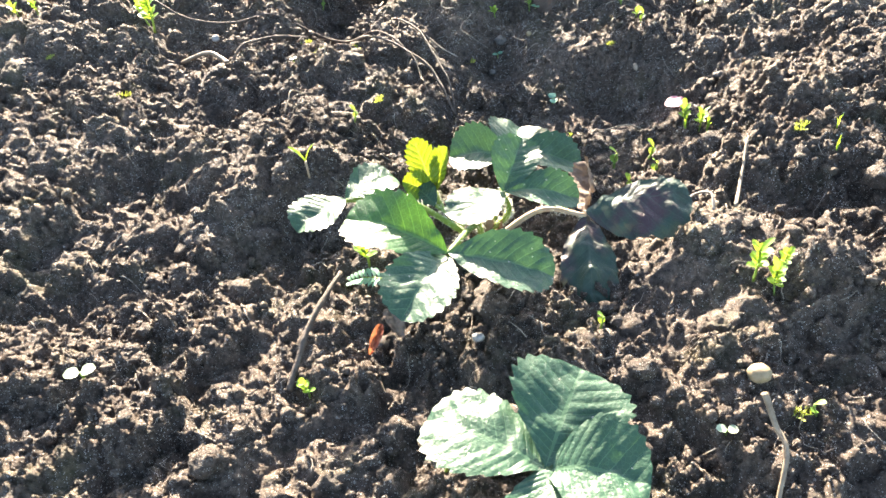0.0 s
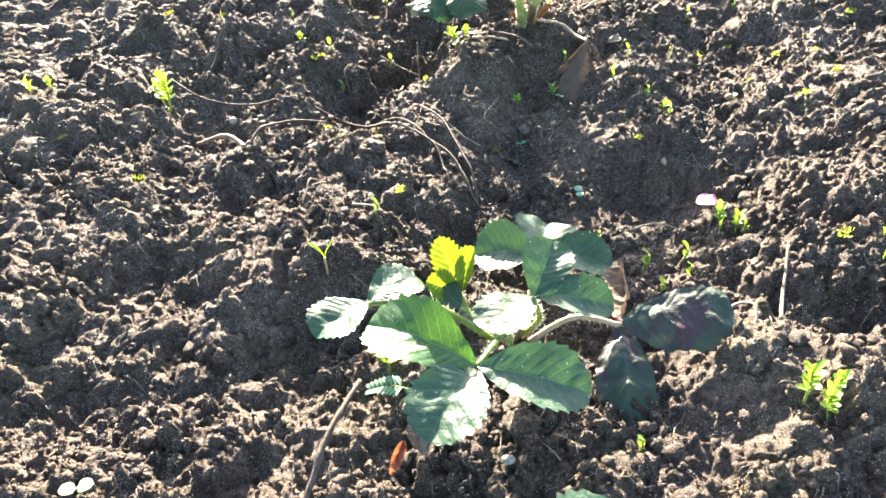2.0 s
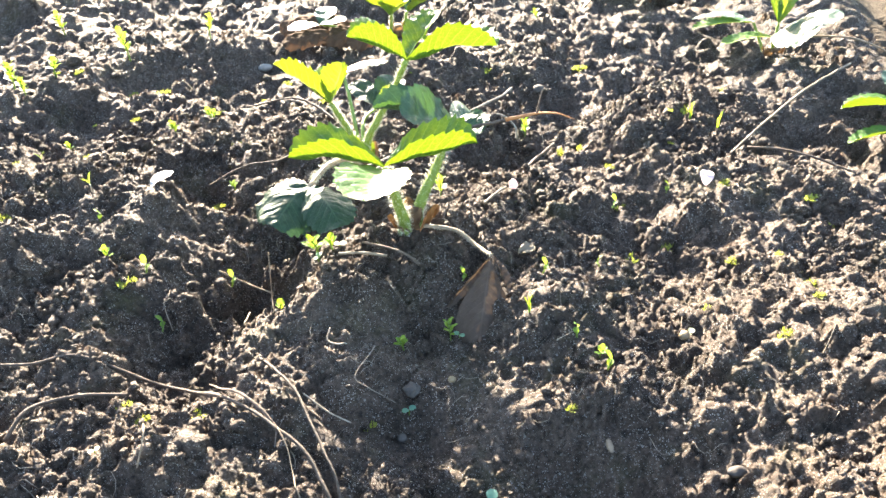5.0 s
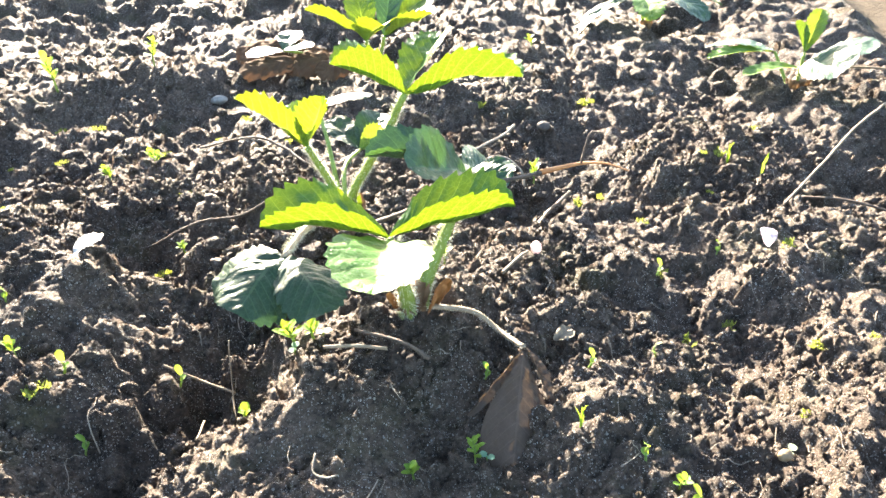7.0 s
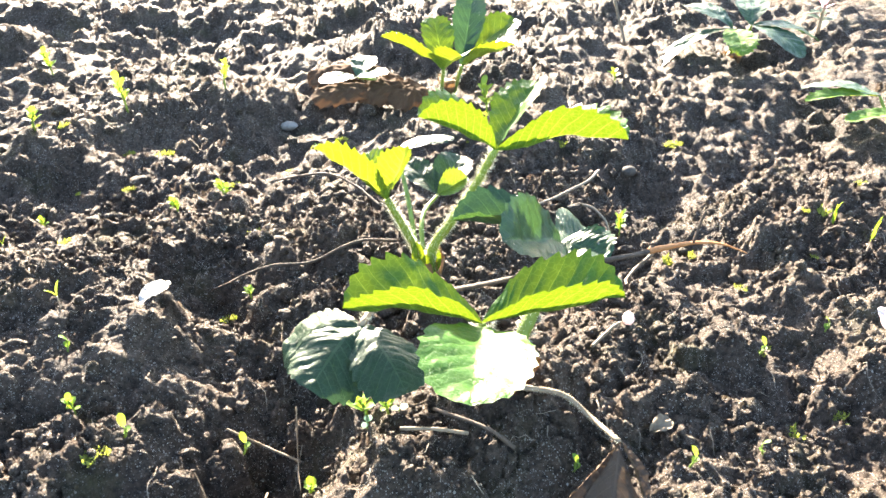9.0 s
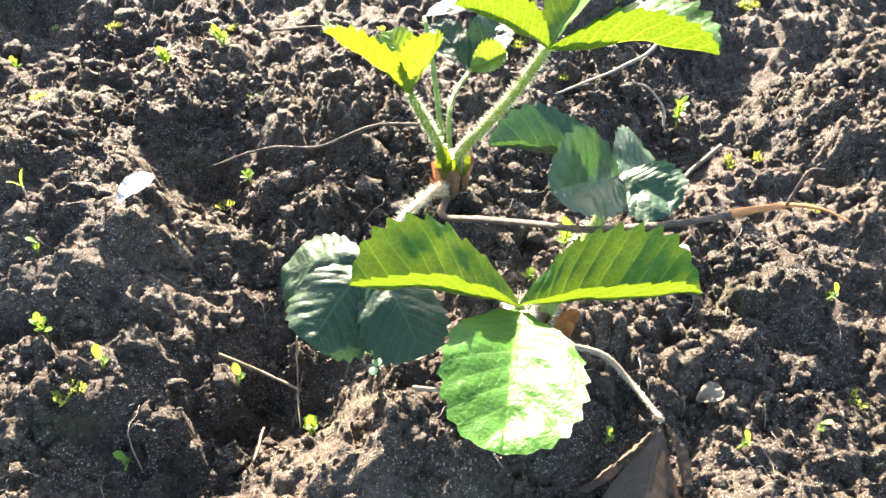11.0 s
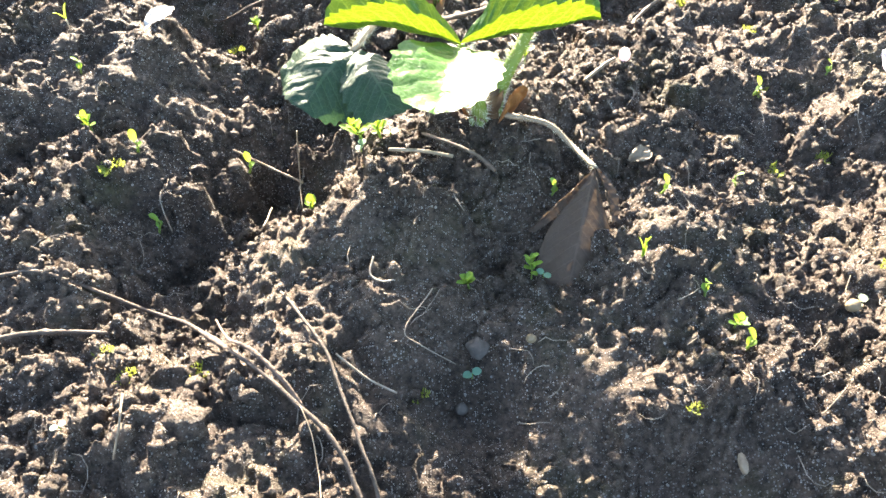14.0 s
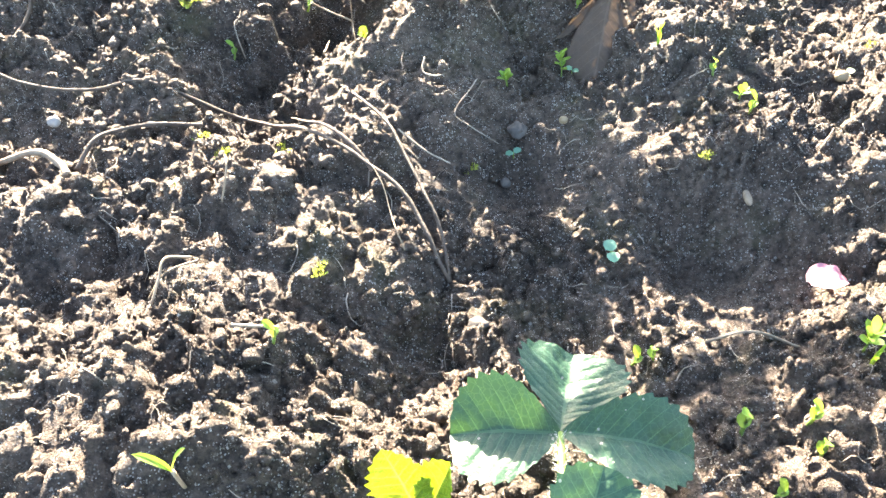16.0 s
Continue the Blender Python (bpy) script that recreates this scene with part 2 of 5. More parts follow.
def mesh_data(name, verts, faces, mat, uv=None, smooth=True):
    me = bpy.data.meshes.new(name)
    me.from_pydata([tuple(v) for v in verts], [], [tuple(int(i) for i in f) for f in faces])
    me.materials.append(mat)
    if smooth:
        me.polygons.foreach_set("use_smooth", [True] * len(me.polygons))
    if uv is not None:
        layer = me.uv_layers.new(name="UVMap")
        idx = np.empty(len(me.loops), dtype=np.int32)
        me.loops.foreach_get("vertex_index", idx)
        layer.data.foreach_set("uv", np.asarray(uv, dtype=np.float32)[idx].ravel())
    me.update()
    return me


def part(name, verts, faces, mat, parent=None, label="", origin=None, uv=None, smooth=True):
    """One mesh object, its vertices given in world metres, under a thing or a part (or a thing of its own)."""
    verts = np.asarray(verts, dtype=float)
    origin = np.asarray(origin if origin is not None else verts[0], dtype=float)
    ob = new(name, mesh_data(name, verts - origin, faces, mat, uv, smooth))
    WORLD_AT[ob] = origin
    if parent is not None:
        ob.parent = parent
        ob.location = Vector(origin - WORLD_AT[parent])
    else:
        ob.location = Vector(origin)
    return tagged(ob, label)


def thing(name, at, label, category, group=""):
    ob = new(name)
    ob.empty_display_size = 0.01
    ob.location = Vector(at)
    WORLD_AT[ob] = np.asarray(at, dtype=float)
    return tagged(ob, label, category, group)


def unit(v):
    v = np.asarray(v, dtype=float)
    return v / max(np.linalg.norm(v), 1e-9)


def smooth_line(points, per=8):
    """A Catmull-Rom line through points, with per steps between two of them."""
    p = [np.asarray(q, dtype=float) for q in points]
    p = [2 * p[0] - p[1], *p, 2 * p[-1] - p[-2]]
    out = []
    for a, b, c, d in zip(p, p[1:], p[2:], p[3:]):
        for i in range(per):
            t = i / per
            out.append(0.5 * (2 * b + (c - a) * t + (2 * a - 5 * b + 4 * c - d) * t * t + (3 * b - a - 3 * c + d) * t ** 3))
    out.append(p[-2])
    return np.array(out)


def tube(line, radius, sides=7, flat=1.0, rough=0.0, rnd=None, knots=()):
    """A tube along a line: radius is a number or a pair (start, end)."""
    line = np.asarray(line)
    r0, r1 = radius if isinstance(radius, tuple) else (radius, radius)
    n = len(line)
    verts, faces = [], []
    for i, p in enumerate(line):
        way = unit(line[min(i + 1, n - 1)] - line[max(i - 1, 0)])
        side = unit(np.cross(way, (0, 0, 1))) if abs(way[2]) < 0.97 else np.array((1.0, 0, 0))
        up = np.cross(side, way)
        f = i / (n - 1)
        r = r0 + (r1 - r0) * f
        for k in knots:
            r *= 1 + 0.6 * math.exp(-((f - k) / 0.02) ** 2)
        for s in range(sides):
            a = 2 * math.pi * s / sides
            q = r * (1 + (rnd.uniform(-rough, rough) if rnd else 0))
            verts.append(p + side * math.cos(a) * q + up * math.sin(a) * q * flat)
        if i:
            for s in range(sides):
                b = (i - 1) * sides
                faces.append((b + s, b + (s + 1) % sides, b + sides + (s + 1) % sides, b + sides + s))
    faces.append(tuple(range(sides))[::-1])
    faces.append(tuple((n - 1) * sides + s for s in range(sides)))
    return np.array(verts), faces


def hairs(line, radius, count, length, rnd):
    """Fine hairs that stand off a stalk, each a thin three-sided spike."""
    verts, faces = [], []
    n = len(line)
    for _ in range(count):
        i = rnd.randrange(0, n - 1)
        t = rnd.random()
        p = line[i] * (1 - t) + line[i + 1] * t
        way = unit(line[i + 1] - line[i])
        out = unit(np.cross(way, [rnd.gauss(0, 1) for _ in range(3)]))
        out = unit(out + way * rnd.uniform(-0.2, 0.5))
        side = unit(np.cross(out, way)) * 0.00007
        back = unit(np.cross(out, side)) * 0.00007
        b = p + out * radius * 0.8
        k = len(verts)
        verts += [b + side, b - side * 0.5 + back, b - side * 0.5 - back, b + out * length * rnd.uniform(0.5, 1.1)]
        faces += [(k, k + 1, k + 3), (k + 1, k + 2, k + 3), (k + 2, k, k + 3)]
    return np.array(verts), faces


# ---- ground ----
SLOPE = (0.0215, -0.0247, -0.0325)  # height at the start, rise to the side, rise ahead
NEAR_MOUNDS = [  # x, y, spread, height: mounds and hollows of the bed
    (0.030, 0.180, 0.030, 0.0066), (-0.090, 0.180, 0.050, -0.0028), (0.130, 0.220, 0.014, 0.0148), (-0.198, 0.222, 0.020, -0.0121),
    (0.090, 0.240, 0.014, 0.0146), (0.138, 0.258, 0.020, -0.0086), (-0.102, 0.258, 0.020, -0.0129), (-0.120, 0.280, 0.014, 0.0109),
    (0.120, 0.290, 0.014, 0.0078), (0.230, 0.300, 0.080, 0.0201), (-0.090, 0.306, 0.020, 0.0189), (-0.174, 0.306, 0.020, -0.0140),
    (0.160, 0.340, 0.014, 0.0152), (-0.030, 0.342, 0.020, -0.0075), (-0.270, 0.350, 0.080, 0.0043), (0.030, 0.360, 0.050, -0.0230),
    (0.102, 0.366, 0.020, -0.0151), (-0.050, 0.370, 0.014, 0.0082), (-0.138, 0.378, 0.020, -0.0115), (-0.102, 0.378, 0.020, 0.0052),
    (0.070, 0.380, 0.014, -0.0145), (0.140, 0.400, 0.014, 0.0062), (0.090, 0.414, 0.020, 0.0082), (0.010, 0.420, 0.014, -0.0153)]
MIDDLE_MOUNDS = [  # the same round the upright plant
    (0.195, 0.435, 0.030, 0.0134), (-0.180, 0.450, 0.030, -0.0136), (-0.090, 0.462, 0.020, -0.0215), (-0.270, 0.465, 0.030, 0.0116),
    (0.020, 0.470, 0.014, -0.0104), (0.078, 0.474, 0.020, 0.0146), (0.126, 0.474, 0.020, -0.0046), (-0.130, 0.480, 0.014, 0.0081),
    (-0.110, 0.490, 0.014, -0.0092), (-0.018, 0.498, 0.020, 0.0138), (-0.130, 0.510, 0.014, 0.0113), (-0.050, 0.510, 0.014, -0.0073),
    (-0.110, 0.520, 0.014, 0.0040), (0.090, 0.520, 0.014, 0.0027), (-0.066, 0.522, 0.020, -0.0298), (0.150, 0.525, 0.030, -0.0090),
    # the rise at 0.040, 0.530 is added to throw shade into the hollow before it
    (-0.160, 0.530, 0.014, -0.0049), (0.020, 0.530, 0.014, 0.0076), (0.040, 0.530, 0.014, 0.0070), (-0.180, 0.540, 0.014, 0.0120), (-0.100, 0.550, 0.014, 0.0033),
    (0.045, 0.555, 0.030, 0.0137), (0.210, 0.555, 0.030, 0.0132), (0.120, 0.560, 0.014, 0.0131), (-0.060, 0.560, 0.014, -0.0158)]
FAR_MOUNDS = [  # the same further on
    (-0.150, 0.570, 0.030, 0.0113), (0.150, 0.570, 0.014, -0.0096), (-0.120, 0.580, 0.014, 0.0138), (-0.240, 0.600, 0.050, 0.0160),
    (-0.090, 0.600, 0.014, -0.0071), (-0.130, 0.610, 0.014, 0.0075), (-0.174, 0.618, 0.020, 0.0052), (-0.102, 0.630, 0.020, -0.0233),
    (0.300, 0.630, 0.030, -0.0212), (-0.045, 0.630, 0.030, 0.0068), (0.090, 0.645, 0.030, -0.0166), (0.170, 0.650, 0.014, 0.0086),
    (0.200, 0.670, 0.014, -0.0046), (-0.120, 0.700, 0.014, 0.0047), (0.138, 0.702, 0.020, -0.0199), (-0.210, 0.720, 0.050, -0.0175),
    (0.255, 0.765, 0.030, -0.0124), (-0.090, 0.780, 0.050, -0.0113), (-0.222, 0.786, 0.020, 0.0138), (-0.186, 0.798, 0.020, -0.0066),
    (0.130, 0.850, 0.080, 0.0065), (-0.120, 0.855, 0.030, 0.0175)]
SMOOTHED = [(0.03, 0.42, 0.05, 1.0), (0.045, 0.385, 0.04, 1.0), (0.0, 0.455, 0.035, 1.0), (0.06, 0.22, 0.03, 1.0), (0.15, 0.48, 0.055, 0.6), (-0.11, 0.49, 0.022, 0.5)]  # x, y, spread, share: finer, firmer soil


def macro(x, y):
    z = SLOPE[0] + SLOPE[1] * np.clip(x, -0.8, 0.8) + SLOPE[2] * np.clip(y, -0.3, 1.25)
    for mx, my, s, h in NEAR_MOUNDS + MIDDLE_MOUNDS + FAR_MOUNDS:
        z = z + h * np.exp(-((x - mx) ** 2 + (y - my) ** 2) / (2 * s * s))
    return z


def lattice(x, y, cell, seed):
    """Smooth random values in -1..1 on a lattice of that cell size."""
    u, v = x / cell, y / cell
    i, j = np.floor(u).astype(np.int64), np.floor(v).astype(np.int64)
    fu, fv = u - i, v - j
    fu, fv = fu * fu * fu * (fu * (fu * 6 - 15) + 10), fv * fv * fv * (fv * (fv * 6 - 15) + 10)

    def h(a, b):
        k = (a * 374761393 + b * 668265263 + seed * 1442695041) & 0xFFFFFFFF
        k = ((k ^ (k >> 13)) * 1274126177) & 0xFFFFFFFF
        return ((k ^ (k >> 16)) & 0xFFFF) / 32767.5 - 1
    return (h(i, j) * (1 - fu) + h(i + 1, j) * fu) * (1 - fv) + (h(i, j + 1) * (1 - fu) + h(i + 1, j + 1) * fu) * fv


def billow(x, y, cell, seed):
    """Rounded lumps with sharp creases between them, 0..1; the lattice is turned by the seed."""
    ca, sa = math.cos(seed * 0.7), math.sin(seed * 0.7)
    return np.abs(lattice(x * ca + y * sa, y * ca - x * sa, cell, seed))


def axis(start, stop, step, low, high, grow_low, grow_high):
    """Even steps from start to stop, then ever wider ones out to low and high."""
    mid = list(np.arange(start, stop, step))
    left, s = [start], step
    while left[-1] > low:
        s *= grow_low if left[-1] > -0.7 else 1.25
        left.append(left[-1] - s)
    right, s = [mid[-1]], step
    while right[-1] < high:
        s *= grow_high if right[-1] < 1.4 else 1.25
        right.append(right[-1] + s)
    return np.array(left[:0:-1] + mid + right[1:])


GX = axis(-0.23, 0.24, 0.00116, -90.0, 90.0, 1.016, 1.016)
GY = axis(0.12, 0.62, 0.00116, -90.0, 300.0, 1.09, 1.006)
XX, YY = np.meshgrid(GX, GY)
firm = np.zeros_like(XX)
for fx, fy, fs, share in SMOOTHED:
    firm = np.maximum(firm, share * np.exp(-((XX - fx) ** 2 + (YY - fy) ** 2) / (2 * fs * fs)))
near = np.clip(1.6 - np.hypot(XX, YY - 0.5), 0, 1)
HH = macro(XX, YY)
WX = XX + 0.006 * lattice(XX, YY, 0.020, 20) + 0.0025 * lattice(XX, YY, 0.008, 21)
WY = YY + 0.006 * lattice(XX, YY, 0.020, 22) + 0.0025 * lattice(XX, YY, 0.008, 23)
rough = near * (1 - 0.72 * firm) * (1 - 0.25 * np.clip((YY - 0.58) / 0.25, 0, 1))
HH += rough * (0.0020 * lattice(WX, WY, 0.095, 15) + 0.0030 * lattice(WX, WY, 0.050, 1) + 0.0042 * lattice(WX, WY, 0.024, 2))
HH += rough * (0.0050 * (billow(WX, WY, 0.030, 13) - 0.35) + 0.0048 * (billow(WX, WY, 0.0150, 16) - 0.35) + 0.0036 * lattice(WX, WY, 0.0085, 14))
roll = np.clip((YY - 0.74) / 0.2, 0, 1) * np.clip(2.2 - np.hypot(XX, YY), 0, 1)
HH += roll * (0.011 * lattice(XX, YY, 0.100, 40) + 0.008 * lattice(WX, WY, 0.046, 41))
floor_level = HH.copy()
stamps = np.random.default_rng(7)
step_x, step_y = np.gradient(GX), np.gradient(GY)


crumbly = lattice(WX, WY, 0.042, 30)


def stamp(count, r_low, r_high, box, tall, power, patchy=0.0):
    x0, x1, y0, y1 = box
    for _ in range(count):
        cx, cy = stamps.uniform(x0, x1), stamps.uniform(y0, y1)
        r = r_low + (r_high - r_low) * stamps.random() ** power
        i0, i1 = np.searchsorted(GX, (cx - 1.35 * r, cx + 1.35 * r))
        j0, j1 = np.searchsorted(GY, (cy - 1.35 * r, cy + 1.35 * r))
        if i1 - i0 < 2 or j1 - j0 < 2:
            continue
        jc, ic = (j0 + j1) // 2, (i0 + i1) // 2
        f = firm[jc, ic]
        if stamps.random() < 0.82 * f or (patchy and crumbly[jc, ic] + stamps.uniform(-0.35, 0.35) < -patchy):
            continue
        dx, dy = XX[j0:j1, i0:i1] - cx, YY[j0:j1, i0:i1] - cy
        a = stamps.uniform(0, 3.14)
        ca, sa, q = math.cos(a), math.sin(a), stamps.uniform(0.75, 1.3)
        dd = ((dx * ca + dy * sa) * q) ** 2 + ((dy * ca - dx * sa) / q) ** 2
        d = np.sqrt(dd) / r
        d = d * (1 + 0.30 * lattice(dx + 7 * cx, dy + 5 * cy, r * 0.75, 3) + 0.22 * lattice(dx + 3 * cy, dy, r * 0.33, 4))
        top = floor_level[jc, ic] - 0.25 * r + r * stamps.uniform(*tall) * np.clip(1 - d * d, 0, 1) ** 0.6 * (1 + 0.35 * lattice(dx + 9 * cy, dy + 2 * cx, r * 0.4, 10))
        patch = HH[j0:j1, i0:i1]
        np.maximum(patch, np.where(d < 1, top, -9), out=patch)


CORE = (-0.34, 0.40, 0.08, 0.80)
FAR = (-0.6, 0.7, 0.72, 1.35)
stamp(190, 0.005, 0.012, CORE, (0.6, 1.1), 2.2)
stamp(160, 0.006, 0.013, FAR, (0.5, 0.9), 1.8)
floor_level = 0.35 * floor_level + 0.65 * HH
stamp(2100, 0.0024, 0.0065, CORE, (0.6, 1.2), 2.4, 0.1)
stamp(6000, 0.0026, 0.0068, FAR, (0.5, 1.1), 1.8, 0.3)
floor_level = 0.2 * floor_level + 0.8 * HH
stamp(11000, 0.0010, 0.0032, (-0.26, 0.29, 0.12, 0.74), (0.5, 1.2), 2.2, 0.0)
grit = 0.75 + 0.30 * lattice(XX, YY, 0.016, 12) + 0.30 * crumbly
HH += near * np.clip(1.75 - YY, 0.4, 1) * grit * (0.0026 * (billow(WX, WY, 0.0066, 5) - 0.33) + 0.0038 * (billow(WX, WY, 0.0036, 6) - 0.33) + 0.0020 * lattice(XX, YY, 0.0022, 7))
# the pale worn path beside the bed lies a little lower
side_of_path = np.clip((XX - 0.432 - 0.33 * (np.clip(YY, 0.2, 3.0) - 0.895)) / 0.03, 0, 1) * np.clip(1 - (XX - 0.80 - 0.33 * (np.clip(YY, 0.2, 3.0) - 0.895)) / 0.05, 0, 1)
HH = HH * (1 - side_of_path) + (np.minimum(HH, macro(XX, YY)) - 0.006) * side_of_path
JX = XX + near * (0.0010 * lattice(XX, YY, 0.0050, 8) + 0.0006 * lattice(XX, YY, 0.0024, 18))
JY = YY + near * (0.0010 * lattice(XX, YY, 0.0050, 9) + 0.0006 * lattice(XX, YY, 0.0024, 19))
ny, nx = HH.shape
idx = np.arange(ny * nx).reshape(ny, nx)
quads = np.stack([idx[:-1, :-1], idx[:-1, 1:], idx[1:, 1:], idx[1:, :-1]], axis=-1).reshape(-1, 4)
me = bpy.data.meshes.new("ground")
me.vertices.add(ny * nx)
me.vertices.foreach_set("co", np.stack([JX, JY, HH], axis=-1).astype(np.float32).ravel())
me.loops.add(quads.size)
me.loops.foreach_set("vertex_index", quads.ravel().astype(np.int32))
me.polygons.add(len(quads))
me.polygons.foreach_set("loop_start", np.arange(0, quads.size, 4, dtype=np.int32))
me.polygons.foreach_set("use_smooth", np.ones(len(quads), dtype=bool))
me.materials.append(SOIL)
me.materials.append(SAND)
centre = side_of_path.ravel()[quads[:, 0]]
me.polygons.foreach_set("material_index", (centre > 0.5).astype(np.int32))
me.update(calc_edges=True)
ground = tagged(new("ground", me), "dark crumbly garden soil, damp in the hollows, dry on the clods", "soil", kind="structure")


def surf(x, y, reach=0.0):
    """The height of the soil at a place; reach: the highest within that distance."""
    i, j = int(np.searchsorted(GX, x)), int(np.searchsorted(GY, y))
    if reach:
        i0, i1 = np.searchsorted(GX, (x - reach, x + reach))
        j0, j1 = np.searchsorted(GY, (y - reach, y + reach))
        return float(HH[j0:j1 + 1, i0:i1 + 1].max())
    return float(HH[min(j, ny - 1), min(i, nx - 1)])


# ---- leaves and plants ----
def leaflet(parent, base, tip, up, width, mat, fold=0.3, arch=0.06, droop=0.0, pleat=0.009, tooth=None, seed=1, name="leaflet", label="", crumple=0.0, twist=0.0, wedge=0.72, blunt=1.16, halves=(1.0, 1.0)):
    """A toothed strawberry leaflet from base to tip. fold: how steeply the halves rise from the midrib (one number, or
    one for the half at its left hand and one for the other, as seen from the tip); arch: how far
    the midrib bows up; droop: how far the margins hang; pleat: the relief between the side veins;
    halves: the share of its width that each half has."""
    tooth = tooth if tooth is not None else 0.16 if mat is LEAF_BUD else 0.12 if mat is LEAF_NEW else 0.09
    folds = fold if isinstance(fold, tuple) else (fold, fold)
    base, tip = np.asarray(base, float), np.asarray(tip, float)
    length = np.linalg.norm(tip - base)
    ay = unit(tip - base)
    az = unit(np.asarray(up, float) - np.dot(up, ay) * ay)
    ax = np.cross(ay, az)
    per, lobes, nv = (6, 12, 9) if tooth else (3, 8, 5)
    nu = per * lobes + 1
    s = np.linspace(0, 1, nu)[:, None]       # along the veins' feet, from base to tip
    v = np.linspace(-1, 1, 2 * nv + 1)[None, :]  # across, from margin to margin
    a = np.abs(v)
    margin_x = 0.5 * width * np.sin(math.pi * s ** blunt) ** 0.82 * (1 - (1 - np.clip(s / 0.50, 0, 1)) ** 1.7 * 0.85 * wedge)
    margin_y = length * ((1 - np.cos(math.pi * s)) / 2) ** 0.85
    foot = length * s ** 1.7
    saw = np.mod(s * lobes + 0.30, 1.0)
    saw = np.where(saw < 0.66, saw / 0.66, (1 - saw) / 0.34) 
    inner = np.clip((s - 0.14) / 0.12, 0, 1)
    edge = np.clip((a - 0.72) / 0.28, 0, 1)
    reach = 1 + tooth * inner * edge * (saw - 0.55) * 1.25
    x = margin_x * v * reach * np.where(v < 0, halves[0], halves[1])
    y = foot + (margin_y - foot) * a ** 1.12 * reach
    bulge = np.abs(np.sin(math.pi * s * lobes)) ** 0.8
    lean = np.where(v < 0, math.atan(folds[0]), math.atan(folds[1]))
    flat = np.abs(x)
    x, z = x * np.cos(lean), flat * np.sin(lean)
    z = z + arch * length * 4 * (y / length) * np.clip(1 - y / length, 0, 1) - droop * width * (flat / (0.5 * width)) ** 2.4
    z = z + pleat * width * (bulge - 0.6) * np.clip(a * 2.2, 0, 1) * np.clip(1.25 - a, 0.25, 1) * inner
    z = z + 0.035 * width * lattice(x + seed * 3.7, y + 0 * x, width * 0.35, seed) + 0.02 * width * lattice(x + seed * 1.7, y + 0 * x, width * 0.15, seed + 2)
    if crumple:
        z = z + crumple * width * (lattice(x + seed, y + 0 * x, width * 0.22, seed + 5) + 0.5 * lattice(x, y + seed, width * 0.1, seed + 9))
    if twist:
        ct, st = np.cos(twist * s), np.sin(twist * s)
        x, z = x * ct - z * st, x * st + z * ct
    pts = base + x[..., None] * ax + (y + 0 * x)[..., None] * ay + z[..., None] * az
    w = 2 * nv + 1
    k = np.arange(nu * w).reshape(nu, w)
    faces = np.stack([k[:-1, :-1], k[:-1, 1:], k[1:, 1:], k[1:, :-1]], -1).reshape(-1, 4)
    uv = np.stack([s + 0 * v, 0.5 + 0.5 * v + 0 * s], -1).reshape(-1, 2)
    return part(name, pts.reshape(-1, 3), faces, mat, parent, label, base, uv)


def stalk(plant, points, radius, mat=None, hair=160, seed=1, label="", name="leaf_stalk", length=0.0024):
    rnd = random.Random(seed)
    line = smooth_line(points, 7)
    v, f = tube(line, radius, 8, rough=0.05, rnd=rnd)
    ob = part(name, v, f, mat or STALK, plant, label, line[0])
    if hair:
        r = radius[0] if isinstance(radius, tuple) else radius
        hv, hf = hairs(line, r, int(hair * 1.7), length, rnd)
        part("hairs", hv, hf, HAIR, ob, "fine white hairs", line[0])
    return ob


def crown(plant, at, radius, height, scales, seed, mat=None):
    """The short thick stem at the ground with the papery bases of old leaves round it."""
    rnd = random.Random(seed)
    at = np.asarray(at, float)
    line = smooth_line([at - (0, 0, 0.012), at + (0, 0, height * 0.4), at + (0.001, 0, height)], 5)
    v, f = tube(line, (radius, radius * 0.75), 10, rough=0.12, rnd=rnd)
    part("crown", v, f, mat or CROWN, plant, "brown scaly crown", line[0])
    for i in range(scales):
        a = 2 * math.pi * i / scales + rnd.uniform(-0.3, 0.3)
        out = np.array((math.cos(a), math.sin(a), 0))
        b = at + out * radius * 0.8 + (0, 0, rnd.uniform(-0.002, 0.003))
        t = b + out * rnd.uniform(0.002, 0.006) + (0, 0, height * rnd.uniform(0.6, 1.2))
        leaflet(plant, b, t, -out + np.array((0, 0, 0.2)), radius * rnd.uniform(0.9, 1.4), RED if rnd.random() < 0.15 else CROWN, 0.5, -0.05, tooth=0.0, seed=seed + i, name="scale", pleat=0.0, wedge=0.3, label="papery brown scale")


def leaf(plant, points, radius, leaflets, seed, mat=None, hair=160, label=""):
    """A stalk with its leaflets; leaflets: dicts of leaflet()'s arguments."""
    ob = stalk(plant, points, radius, mat, hair, seed, label)
    for i, kw in enumerate(leaflets):
        leaflet(ob, seed=seed * 7 + i, **kw)
    return ob



